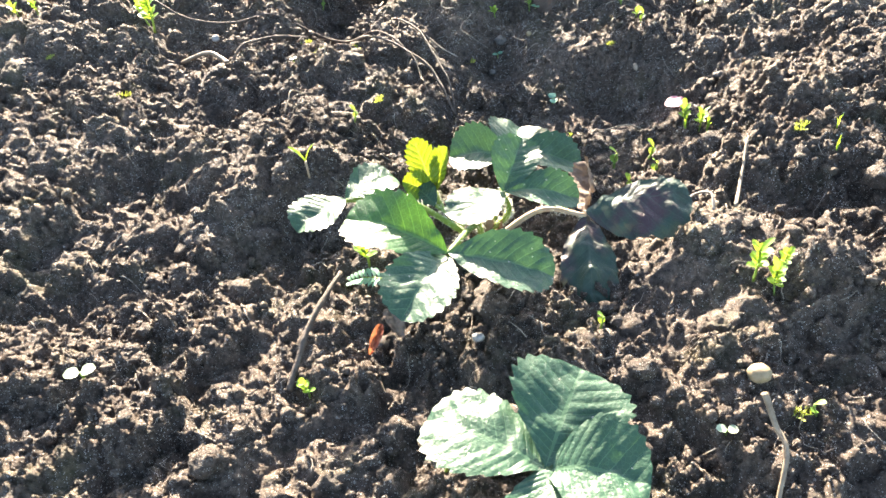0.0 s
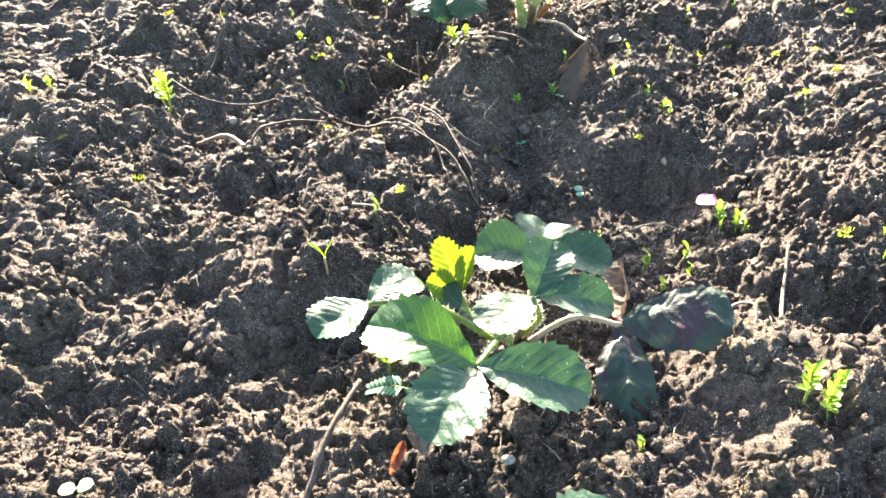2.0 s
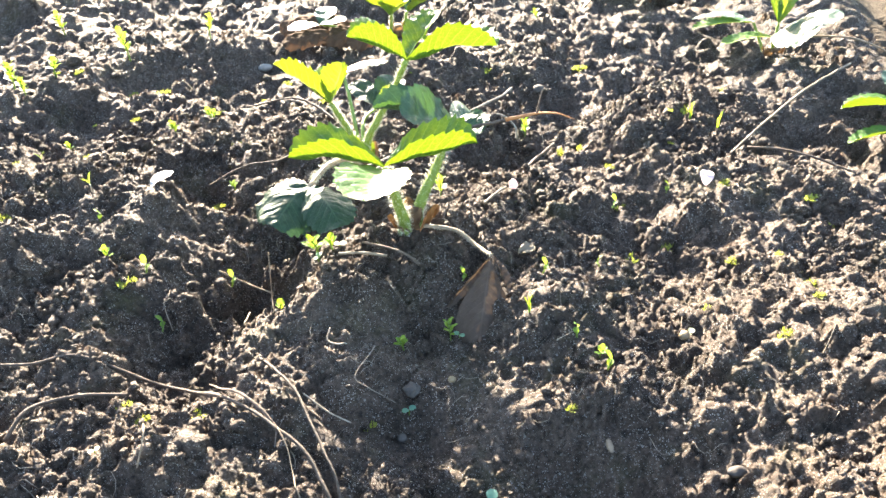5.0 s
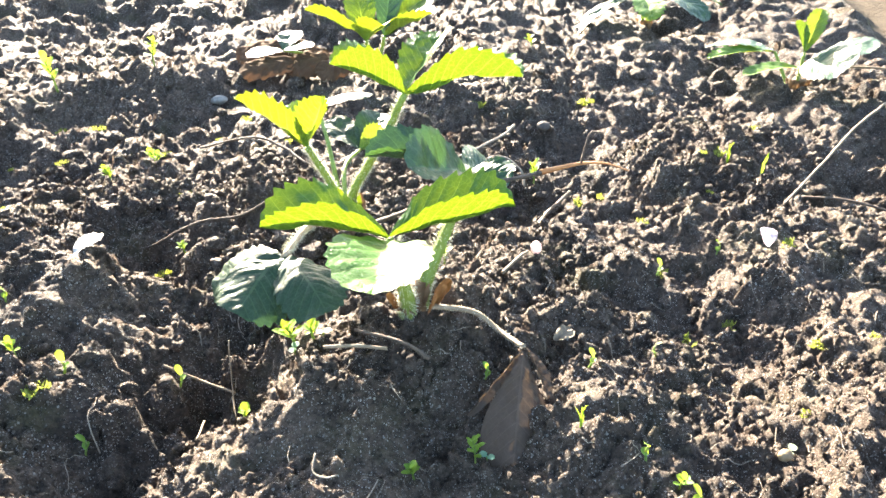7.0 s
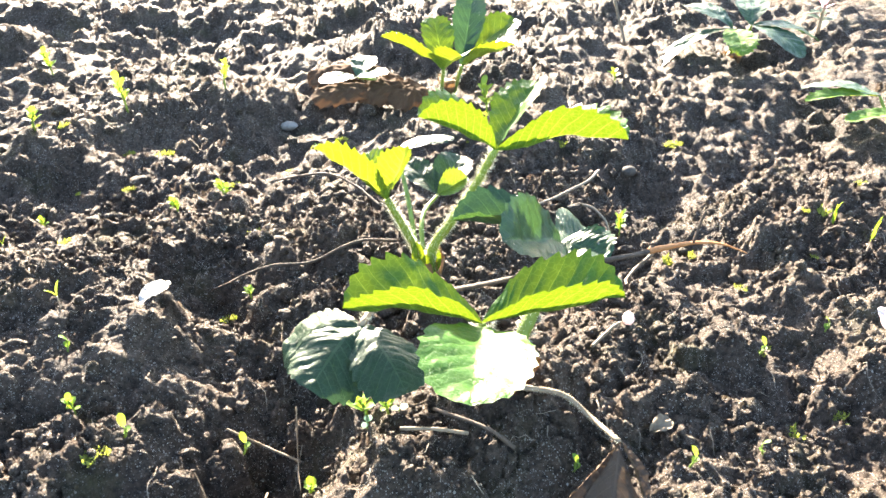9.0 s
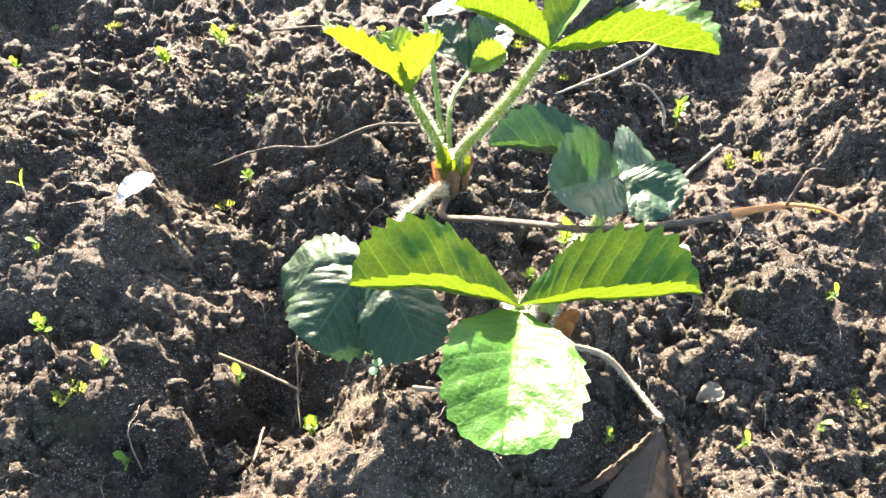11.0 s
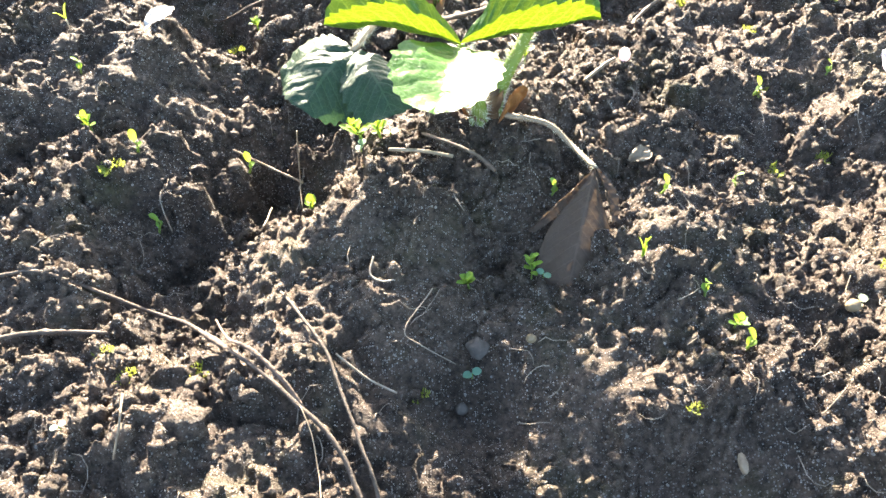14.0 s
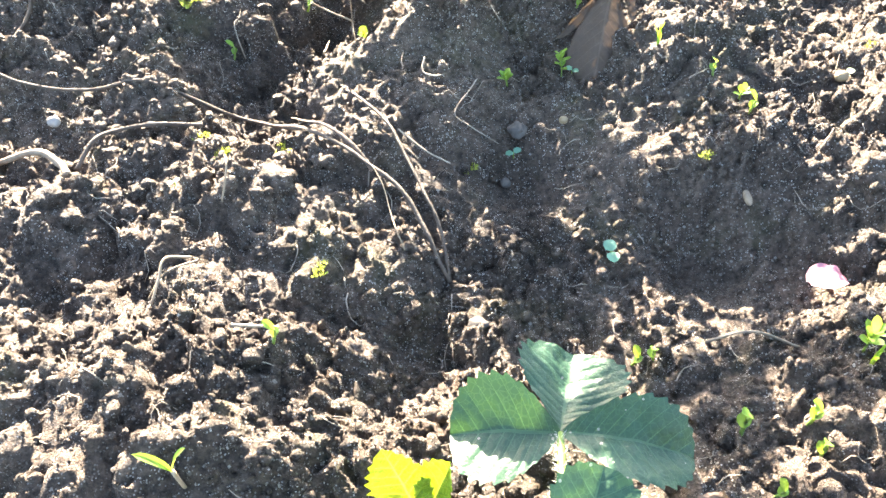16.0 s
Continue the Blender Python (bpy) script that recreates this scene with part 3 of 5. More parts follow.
# strawberry plant near the start of the bed, with seven leaves
ax_, ay_ = -0.004, 0.257
az_ = surf(ax_, ay_) - 0.001
plant = thing("strawberry_plant", (ax_, ay_, az_), "low strawberry plant with blue-green toothed leaves, one unfolding", "strawberry plant", "strawberry plants in the bed")
crown(plant, (ax_, ay_, az_), 0.006, 0.012, 6, 11)
c = np.array((-0.0172, 0.2200, 0.0440))
grown = leaf(plant, [(ax_, ay_ - 0.003, az_), (-0.006, 0.243, 0.036), c], (0.0016, 0.0011), [
    dict(base=c, tip=(-0.0590, 0.2385, 0.0490), up=(0.10, 0.0, 1), width=0.031, mat=LEAF_MID, fold=(0.14, 0.64), arch=0.09, pleat=0.010),
    dict(base=c, tip=(-0.0345, 0.1870, 0.0460), up=(0.0, 0.10, 1), width=0.031, mat=LEAF_OLD, fold=(0.16, 0.55), arch=0.05, pleat=0.010),
    dict(base=c, tip=(0.0240, 0.2120, 0.0350), up=(-0.05, -0.02, 1), width=0.028, mat=LEAF_OLD, fold=(0.58, 0.16), arch=0.07, pleat=0.010)], 21)
for dx_, dy_, r_ in ((-0.0325, 0.0060, 0.0011), (-0.0315, 0.0040, 0.0009), (-0.0290, 0.0035, 0.0008), (-0.0345, 0.0085, 0.0007)):
    bm = bmesh.new()
    bmesh.ops.create_icosphere(bm, subdivisions=2, radius=r_)
    dv = np.array([q.co[:] for q in bm.verts]) * (1, 1, 0.7)
    df = [[q.index for q in p.verts] for p in bm.faces]
    bm.free()
    part("water_drop", dv + (c + np.array((dx_, dy_, 0.0068))), df, WATER, grown, "clear water drop on the leaf")
c = np.array((0.0062, 0.2604, 0.0375))
leaf(plant, [(ax_, ay_ + 0.002, az_), (0.008, 0.256, 0.028), c], (0.0015, 0.0010), [
    dict(base=c, tip=(-0.0140, 0.2395, 0.0415), up=(0.06, 0.16, 1), width=0.025, mat=LEAF_OLD, fold=(0.10, 0.12), arch=0.08, pleat=0.010),
    dict(base=c, tip=(0.0390, 0.2580, 0.0325), up=(-0.02, -0.02, 1), width=0.021, mat=LEAF_OLD, fold=(0.58, 0.16), arch=0.08, pleat=0.010),
    dict(base=c, tip=(0.0165, 0.2840, 0.0470), up=(0.05, -0.55, 1), width=0.023, mat=LEAF_OLD, fold=(0.40, 0.30), arch=0.04, pleat=0.010)], 22, hair=260)
c = np.array((0.0105, 0.3035, 0.0215))
leaf(plant, [(ax_ + 0.003, ay_ + 0.003, az_), (0.008, 0.285, 0.024), c], (0.0014, 0.0010), [
    dict(base=c, tip=(-0.0183, 0.3050, 0.0215), up=(0.05, -0.02, 1), width=0.031, mat=LEAF_OLD, fold=(0.24, 0.70), arch=0.05, pleat=0.010),
    dict(base=c, tip=(0.0175, 0.3290, 0.0170), up=(0.10, -0.45, 1), width=0.033, mat=LEAF_OLD, fold=(0.30, 0.45), arch=-0.04, wedge=1.05, blunt=1.5),
    dict(base=c, tip=(0.0445, 0.2970, 0.0165), up=(0.0, -0.02, 1), width=0.025, mat=LEAF_OLD, fold=(0.58, 0.24), arch=0.10, pleat=0.010)], 23)
c = np.array((-0.0608, 0.2530, 0.0460))
leaf(plant, [(ax_ - 0.004, ay_, az_), (-0.035, 0.256, 0.040), c], (0.0014, 0.0010), [
    dict(base=c, tip=(-0.0795, 0.2350, 0.0480), up=(0.0, 0.10, 1), width=0.024, mat=LEAF_OLD, fold=(0.22, 0.30), arch=0.08, droop=0.04, pleat=0.010),
    dict(base=c, tip=(-0.0417, 0.2700, 0.0430), up=(-0.05, -0.05, 1), width=0.021, mat=LEAF_OLD, fold=(0.30, 0.10), arch=0.10, pleat=0.010)], 24)
c = np.array((-0.0250, 0.2720, 0.0205))
leaf(plant, [(ax_ - 0.004, ay_ + 0.003, az_), (-0.018, 0.266, 0.019), c], (0.0011, 0.0008), [
    dict(base=c, tip=(-0.0355, 0.2830, 0.0245), up=(0.1, -0.1, 1), width=0.014, mat=LEAF_OLD, fold=(0.10, 0.20), arch=0.08)], 29, hair=80, label="short side leaf stalk")
c = np.array((-0.0255, 0.2830, 0.0190))
leaf(plant, [(ax_ - 0.004, ay_ + 0.004, az_), (-0.021, 0.2740, 0.014), c], (0.0014, 0.0011), [
    dict(base=c, tip=(-0.0330, 0.2910, 0.0460), up=(0.25, -1.0, 0.2), width=0.016, mat=LEAF_BUD, fold=0.55, arch=-0.03, pleat=0.05),
    dict(base=c, tip=(-0.0180, 0.2890, 0.0410), up=(-0.8, -0.7, 0.2), width=0.014, mat=LEAF_BUD, fold=0.60, arch=-0.03, pleat=0.05),
    dict(base=c, tip=(-0.0395, 0.2790, 0.0310), up=(0.4, -0.5, 0.6), width=0.016, mat=LEAF_BUD, fold=0.55, arch=-0.02, pleat=0.05)], 25, label="young upright leaf stalk")
c = np.array((0.0412, 0.2508, 0.0290))
leaf(plant, [(ax_ + 0.005, ay_ - 0.001, az_), (0.022, 0.255, 0.030), c], (0.0014, 0.0010), [
    dict(base=c, tip=(0.0852, 0.2585, 0.0350), up=(0.0, 0.0, 1), width=0.034, mat=LEAF_PURPLE, fold=(0.10, -0.55), halves=(0.50, 1.20), arch=0.05, wedge=0.5, crumple=0.05, pleat=0.010, tooth=0.07),
    dict(base=c, tip=(0.0395, 0.2095, 0.0170), up=(0.05, -0.1, 1), width=0.026, mat=LEAF_PURPLE, wedge=0.5, fold=(-0.45, -0.30), arch=0.10, crumple=0.06, pleat=0.010, tooth=0.07),
    dict(base=c, tip=(0.0450, 0.2820, 0.0320), up=(-0.5, -0.8, 0.3), width=0.020, mat=DRY, fold=1.3, arch=-0.1, crumple=0.08, label="curled dry leaflet")], 26, STALK_PINK, 60)

# strawberry leaf group at the very start, cut by the edge of the view
plant = thing("strawberry_plant", (0.014, 0.118, surf(0.014, 0.118)), "strawberry leaf cluster with broad pleated sunlit leaves close to the soil", "strawberry plant", "strawberry plants in the bed")
cz = surf(0.014, 0.118)
crown(plant, (0.014, 0.118, cz), 0.005, 0.010, 5, 12)
c = np.array((0.0136, 0.1262, 0.0430))
leaf(plant, [(0.014, 0.118, cz), (0.0135, 0.122, 0.033), c], (0.0016, 0.0012), [
    dict(base=c, tip=(-0.0240, 0.1440, 0.0470), up=(0.10, 0.12, 1), width=0.034, mat=LEAF_OLD, fold=(0.16, 0.10), arch=0.10, droop=0.06, pleat=0.010),
    dict(base=c, tip=(0.0285, 0.1600, 0.0470), up=(0.12, 0.0, 1), width=0.042, mat=LEAF_OLD, fold=(0.20, 0.06), arch=0.06, pleat=0.010, wedge=0.95, blunt=1.42),
    dict(base=c, tip=(0.0450, 0.1175, 0.0460), up=(0.0, 0.1, 1), width=0.036, mat=LEAF_OLD, fold=(0.35, 0.05), arch=0.12, pleat=0.010),
    dict(base=c, tip=(0.0160, 0.0980, 0.0440), up=(0.0, 0.2, 1), width=0.034, mat=LEAF_OLD, fold=0.02, arch=0.12, pleat=0.010)], 27)

# strawberry plant in the middle of the bed, front crown
fx, fy = 0.018, 0.527
fz = surf(fx, fy) - 0.002
plant = thing("strawberry_plant", (fx, fy, fz), "upright strawberry plant with hairy stalks and backlit yellow-green leaves", "strawberry plant", "strawberry plants in the bed")
crown(plant, (fx, fy, fz), 0.0055, 0.013, 9, 13)
c = np.array((0.0085, 0.4995, 0.0745))
leaf(plant, [(fx - 0.003, fy - 0.002, fz), (0.0150, 0.5210, 0.030), (0.0110, 0.5080, 0.058), c], (0.0040, 0.0012), [
    dict(base=c, tip=(-0.0320, 0.4985, 0.0845), up=(0.25, 0.0, 1), width=0.036, mat=LEAF_NEW, fold=(2.6, 0.56), halves=(0.70, 1.0), arch=0.03, pleat=0.010),
    dict(base=c, tip=(0.0495, 0.4950, 0.0840), up=(-0.25, 0.0, 1), width=0.036, mat=LEAF_NEW, fold=(0.56, 2.6), halves=(1.0, 0.70), arch=0.03, pleat=0.010),
    dict(base=c, tip=(0.0005, 0.4540, 0.0860), up=(0.0, 0.25, 1), width=0.0325, mat=LEAF_NEW, fold=(0.18, 0.44), arch=0.05, pleat=0.012, tooth=0.07)], 31, hair=600)
c = np.array((0.0435, 0.5555, 0.0640))
leaf(plant, [(fx + 0.002, fy + 0.001, fz), (0.0235, 0.5300, 0.034), (0.0360, 0.5440, 0.052), c], (0.0038, 0.0012), [
    dict(base=c, tip=(0.0045, 0.5575, 0.0754), up=(0.2, -0.1, 1), width=0.028, mat=LEAF_OLD, fold=(2.2, 0.60), halves=(0.50, 1.0), arch=0.05, pleat=0.012),
    dict(base=c, tip=(0.0184, 0.5300, 0.0835), up=(0.40, -0.09, 0.39), width=0.031, mat=LEAF_OLD, fold=(0.38, 0.42), halves=(0.80, 1.0), wedge=0.35, arch=0.03, crumple=0.02, pleat=0.012),
    dict(base=c, tip=(0.0580, 0.5410, 0.0665), up=(-0.15, -0.30, 1), width=0.022, mat=LEAF_OLD, fold=(0.10, 0.20), wedge=0.4, arch=0.05, crumple=0.03, pleat=0.012),
    dict(base=c, tip=(0.0623, 0.5666, 0.0554), up=(-0.2, 0.0, 1), width=0.034, mat=LEAF_OLD, fold=(0.45, 0.30), halves=(1.0, 0.5), wedge=0.4, arch=0.08, crumple=0.02, pleat=0.012)], 32, hair=600)
for i, (ox, oy, h, lean) in enumerate(((0.0075, -0.004, 0.011, 0.005), (0.0090, 0.001, 0.009, 0.006), (0.0050, -0.007, 0.010, 0.003), (-0.0070, -0.003, 0.009, -0.004))):
    leaflet(plant, (fx + ox * 0.8, fy + oy, fz + 0.003), (fx + ox + lean, fy + oy * 1.3, fz + 0.003 + h), (-ox, -oy - 0.006, 0.004), 0.0055, ORANGE, 0.4, -0.05, tooth=0.0, seed=140 + i, name="scale", pleat=0.0, wedge=0.3, crumple=0.06, label="papery orange scale")
dry = stalk(plant, [(fx + 0.006, fy - 0.006, fz + 0.006), (0.0400, 0.5190, surf(0.040, 0.519) + 0.006), (0.0490, 0.5110, surf(0.049, 0.511) + 0.012), (0.0545, 0.4960, surf(0.0545, 0.496) + 0.015)], (0.0011, 0.0009), STRAW, 160, 34, "dry hairy bent leaf stalk", length=0.0010)
dn = np.array((0.0545, 0.4960, surf(0.0545, 0.496) + 0.015))
leaflet(dry, dn, (0.0430, 0.4600, surf(0.043, 0.460) - 0.001), (-0.1, -0.3, 1), 0.027, LEAF_DEAD, -0.30, 0.02, tooth=0.02, seed=41, crumple=0.04, wedge=1.15, blunt=1.6, label="withered brown leaflet")
leaflet(dry, dn, (0.0310, 0.4840, surf(0.031, 0.484) + 0.003), (0.0, -0.9, 0.3), 0.006, LEAF_DEAD, 1.2, 0.02, tooth=0.02, seed=42, crumple=0.08, twist=0.3, label="withered brown leaflet")
leaflet(dry, dn, (0.0590, 0.4780, surf(0.059, 0.478) + 0.003), (0.6, 0.0, 0.8), 0.007, LEAF_DEAD, 0.9, 0.06, tooth=0.02, seed=43, crumple=0.07, label="withered brown leaflet")

# strawberry plant close behind it
bx, by = -0.004, 0.603
bz = surf(bx, by) - 0.002
plant = thing("strawberry_plant", (bx, by, bz), "tall young strawberry plant, bright backlit cupped leaves, hairy stalks", "strawberry plant", "strawberry plants in the bed")
REAR = plant
crown(plant, (bx, by, bz), 0.0060, 0.020, 9, 14)
c = np.array((0.0240, 0.5920, 0.0840))
leaf(plant, [(bx + 0.003, by, bz + 0.006), (-0.0015, 0.5980, 0.034), (0.0060, 0.5940, 0.050), (0.0150, 0.5920, 0.066), c], (0.0022, 0.0015), [
    dict(base=c, tip=(-0.0050, 0.5905, 0.1010), up=(0.40, 0.0, 1), width=0.038, mat=LEAF_NEW, fold=(2.8, 0.26), halves=(0.74, 1.0), arch=0.04, pleat=0.010),
    dict(base=c, tip=(0.0695, 0.5725, 0.0960), up=(-0.2, 0.1, 1), width=0.040, mat=LEAF_NEW, fold=(0.26, 2.8), halves=(1.0, 0.74), arch=0.04, pleat=0.010),
    dict(base=c, tip=(0.0460, 0.6260, 0.0960), up=(-0.2, -0.1, 1), width=0.024, mat=LEAF_NEW, fold=(0.50, 0.9), arch=0.03, pleat=0.010)], 35, hair=800, label="long hairy green leaf stalk")
c = np.array((-0.0300, 0.5370, 0.0460))
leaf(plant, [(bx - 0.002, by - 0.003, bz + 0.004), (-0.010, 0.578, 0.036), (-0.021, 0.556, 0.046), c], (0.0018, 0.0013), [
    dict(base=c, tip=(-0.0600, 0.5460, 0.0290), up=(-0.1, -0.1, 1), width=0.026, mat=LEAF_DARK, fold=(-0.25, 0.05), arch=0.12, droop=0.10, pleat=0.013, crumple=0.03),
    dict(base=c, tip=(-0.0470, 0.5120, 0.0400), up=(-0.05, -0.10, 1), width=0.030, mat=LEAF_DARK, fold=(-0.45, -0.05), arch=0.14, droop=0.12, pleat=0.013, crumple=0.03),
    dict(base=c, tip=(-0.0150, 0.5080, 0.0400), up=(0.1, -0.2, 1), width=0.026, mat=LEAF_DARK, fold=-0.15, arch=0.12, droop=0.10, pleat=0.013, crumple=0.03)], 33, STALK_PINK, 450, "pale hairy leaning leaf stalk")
for i, (ox, oy, tx, ty, th) in enumerate(((-0.002, -0.004, -0.004, -0.006, 0.017), (0.003, -0.003, 0.004, -0.004, 0.013), (0.000, -0.005, 0.000, -0.008, 0.012))):
    leaflet(plant, (bx + ox, by + oy, bz + 0.012), (bx + tx, by + ty, bz + 0.014 + th), (-ox, -0.8, 0.3), 0.007, LEAF_BUD, 0.7, 0.04, tooth=0.05, seed=150 + i, name="leaf_bud", pleat=0.03, wedge=0.4, label="pale green closed leaf bud")
c = np.array((-0.0190, 0.6010, 0.0590))
leaf(plant, [(bx - 0.003, by, bz + 0.006), (-0.0080, 0.5990, 0.034), c], (0.0021, 0.0014), [
    dict(base=c, tip=(-0.0460, 0.5990, 0.0850), up=(0.8, 0.45, 1), width=0.025, mat=LEAF_BUD, fold=(1.1, 0.20), arch=0.03, pleat=0.04),
    dict(base=c, tip=(-0.0100, 0.6050, 0.0800), up=(-0.7, 0.6, 0.6), width=0.022, mat=LEAF_BUD, fold=(0.20, 0.9), arch=-0.02, pleat=0.04),
    dict(base=c, tip=(-0.0260, 0.6220, 0.0700), up=(0.1, -1.0, 0.6), width=0.016, mat=LEAF_BUD, fold=0.40, arch=0.02, pleat=0.04)], 36, hair=600)
c = np.array((0.0050, 0.6600, 0.0250))
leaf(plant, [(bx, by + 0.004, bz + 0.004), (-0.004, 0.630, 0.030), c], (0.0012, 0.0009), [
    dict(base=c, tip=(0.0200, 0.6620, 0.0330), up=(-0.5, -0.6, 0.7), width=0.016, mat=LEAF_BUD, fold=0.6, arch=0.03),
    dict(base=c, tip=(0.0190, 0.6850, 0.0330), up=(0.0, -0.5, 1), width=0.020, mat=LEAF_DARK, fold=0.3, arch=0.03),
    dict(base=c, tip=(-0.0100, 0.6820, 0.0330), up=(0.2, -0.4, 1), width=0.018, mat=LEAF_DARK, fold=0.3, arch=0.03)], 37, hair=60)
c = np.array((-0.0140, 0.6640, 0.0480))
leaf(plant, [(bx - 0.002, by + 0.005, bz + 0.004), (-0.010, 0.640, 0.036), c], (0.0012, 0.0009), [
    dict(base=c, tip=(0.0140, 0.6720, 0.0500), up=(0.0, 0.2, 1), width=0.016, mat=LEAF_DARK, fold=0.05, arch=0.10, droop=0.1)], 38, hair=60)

# strawberry plant further on, a tuft of bright leaves over dead brown ones
dx, dy = 0.024, 0.848
dz = surf(dx, dy) - 0.002
plant = thing("strawberry_plant", (dx, dy, dz), "strawberry plant, bright cupped leaves above withered brown ones", "strawberry plant", "strawberry plants in the bed")
crown(plant, (dx, dy, dz), 0.006, 0.012, 6, 15)
c = np.array((0.0210, 0.8350, 0.0200))
leaf(plant, [(dx - 0.003, dy, dz), (0.020, 0.842, 0.004), c], (0.0017, 0.0012), [
    dict(base=c, tip=(-0.0200, 0.8400, 0.0430), up=(0.4, 0.3, 1), width=0.028, mat=LEAF_BUD, fold=0.6, arch=0.03),
    dict(base=c, tip=(0.0320, 0.8120, 0.0390), up=(0.0, 0.8, 1), width=0.031, mat=LEAF_BUD, fold=0.5, arch=0.03),
    dict(base=c, tip=(0.0170, 0.8700, 0.0440), up=(0.0, -0.8, 1), width=0.024, mat=LEAF_NEW, fold=0.4, arch=0.03)], 51, hair=220)
c = np.array((0.0340, 0.8420, 0.0190))
leaf(plant, [(dx + 0.003, dy, dz), (0.030, 0.846, 0.002), c], (0.0017, 0.0012), [
    dict(base=c, tip=(0.0680, 0.8230, 0.0390), up=(-0.3, 0.4, 1), width=0.029, mat=LEAF_BUD, fold=0.5, arch=0.03),
    dict(base=c, tip=(0.0740, 0.8680, 0.0420), up=(-0.5, -0.6, 1), width=0.030, mat=LEAF_NEW, fold=0.35, arch=0.03),
    dict(base=c, tip=(0.0460, 0.8830, 0.0560), up=(-0.1, -0.9, 0.8), width=0.024, mat=LEAF_OLD, fold=0.35, arch=0.03)], 52, hair=220)
c = np.array((-0.0380, 0.8450, 0.0130))
leaf(plant, [(dx - 0.006, dy, dz), (-0.010, 0.850, 0.004), c], (0.0014, 0.0010), [
    dict(base=c, tip=(-0.0640, 0.8380, 0.0130), up=(0, 0.02, 1), width=0.018, mat=LEAF_OLD, fold=0.1, arch=0.06),
    dict(base=c, tip=(-0.0170, 0.8380, 0.0170), up=(0, 0.02, 1), width=0.018, mat=LEAF_OLD, fold=0.1, arch=0.06),
    dict(base=c, tip=(-0.0300, 0.8680, 0.0190), up=(0, 0.02, 1), width=0.018, mat=LEAF_OLD, fold=0.1, arch=0.06)], 53, hair=40)
for i, (p0, p1, w) in enumerate((((0.010, 0.846), (-0.040, 0.838), 0.024), ((0.0, 0.850), (-0.076, 0.880), 0.026), ((-0.020, 0.842), (-0.070, 0.832), 0.020), ((0.012, 0.842), (-0.016, 0.826), 0.022))):
    d = stalk(plant, [(dx - 0.004, dy, dz + 0.002), (*p0, surf(*p0) + 0.010)], 0.0011, DRY, 0, 60 + i, "dry bent leaf stalk")
    leaflet(d, (*p0, surf(*p0) + 0.010), (*p1, surf(*p1, 0.01) + 0.004), (0.1, -0.5, 1), w, LEAF_BROWN, -0.2, 0.14, droop=0.15, tooth=0.08, seed=70 + i, crumple=0.08, label="withered brown leaflet")

# strawberry plant near the path
ex, ey = 0.316, 0.768
ez = surf(ex, ey) - 0.002
plant = thing("strawberry_plant", (ex, ey, ez), "small strawberry plant with shiny spreading leaves near the path", "strawberry plant", "strawberry plants in the bed")
crown(plant, (ex, ey, ez), 0.006, 0.010, 6, 16)
c = np.array((0.3120, 0.7640, 0.0040))
leaf(plant, [(ex, ey, ez), (0.314, 0.766, -0.002), c], (0.0014, 0.0011), [
    dict(base=c, tip=(0.2730, 0.7660, 0.0000), up=(0, 0.1, 1), width=0.018, mat=LEAF_BUD, fold=0.35, arch=0.05),
    dict(base=c, tip=(0.3270, 0.7290, 0.0200), up=(-0.75, 0.25, 1), width=0.038, mat=LEAF_OLD, fold=0.04, arch=0.03),
    dict(base=c, tip=(0.3560, 0.7500, 0.0240), up=(-0.6, 0.20, 1), width=0.030, mat=LEAF_OLD, fold=0.04, arch=0.03)], 55, hair=60)
c = np.array((0.3200, 0.7750, 0.0100))
leaf(plant, [(ex, ey, ez), c], (0.0014, 0.0011), [
    dict(base=c, tip=(0.3330, 0.7860, 0.0360), up=(-0.6, -0.8, 0.3), width=0.015, mat=LEAF_BUD, fold=0.5, arch=0.03),
    dict(base=c, tip=(0.3130, 0.7830, 0.0300), up=(0.5, -0.8, 0.3), width=0.014, mat=LEAF_NEW, fold=0.5, arch=0.03)], 56, hair=60)
c = np.array((0.3070, 0.7900, 0.0060))
leaf(plant, [(ex - 0.003, ey + 0.003, ez), c], (0.0013, 0.0010), [
    dict(base=c, tip=(0.2700, 0.8230, 0.0000), up=(0, 0.2, 1), width=0.024, mat=LEAF_OLD, fold=0.1, arch=0.08),
    dict(base=c, tip=(0.2600, 0.7960, 0.0020), up=(0.2, 0.0, 1), width=0.016, mat=LEAF_BUD, fold=0.4, arch=0.05)], 57, hair=40)

# strawberry plant at the side of the bed, in the hollow before the path
qx, qy = 0.352, 0.622
qz = surf(qx, qy) - 0.002
plant = thing("strawberry_plant", (qx, qy, qz), "strawberry plant with yellow-green backlit leaves beside a hollow", "strawberry plant", "strawberry plants in the bed")
crown(plant, (qx, qy, qz), 0.006, 0.010, 6, 19)
c = np.array((0.3440, 0.6330, 0.0050))
leaf(plant, [(qx - 0.002, qy + 0.002, qz), (0.349, 0.628, -0.006), c], (0.0016, 0.0011), [
    dict(base=c, tip=(0.3100, 0.6500, -0.0010), up=(0.1, 0.0, 1), width=0.024, mat=LEAF_NEW, fold=(1.8, 0.30), halves=(0.7, 1.0), arch=0.06),
    dict(base=c, tip=(0.3720, 0.6140, 0.0100), up=(-0.1, 0.0, 1), width=0.026, mat=LEAF_OLD, fold=(0.40, 0.15), arch=0.06),
    dict(base=c, tip=(0.3540, 0.6700, 0.0120), up=(0.0, -0.1, 1), width=0.026, mat=LEAF_OLD, fold=0.25, arch=0.06)], 62, hair=60)
c = np.array((0.3400, 0.6130, -0.0050))
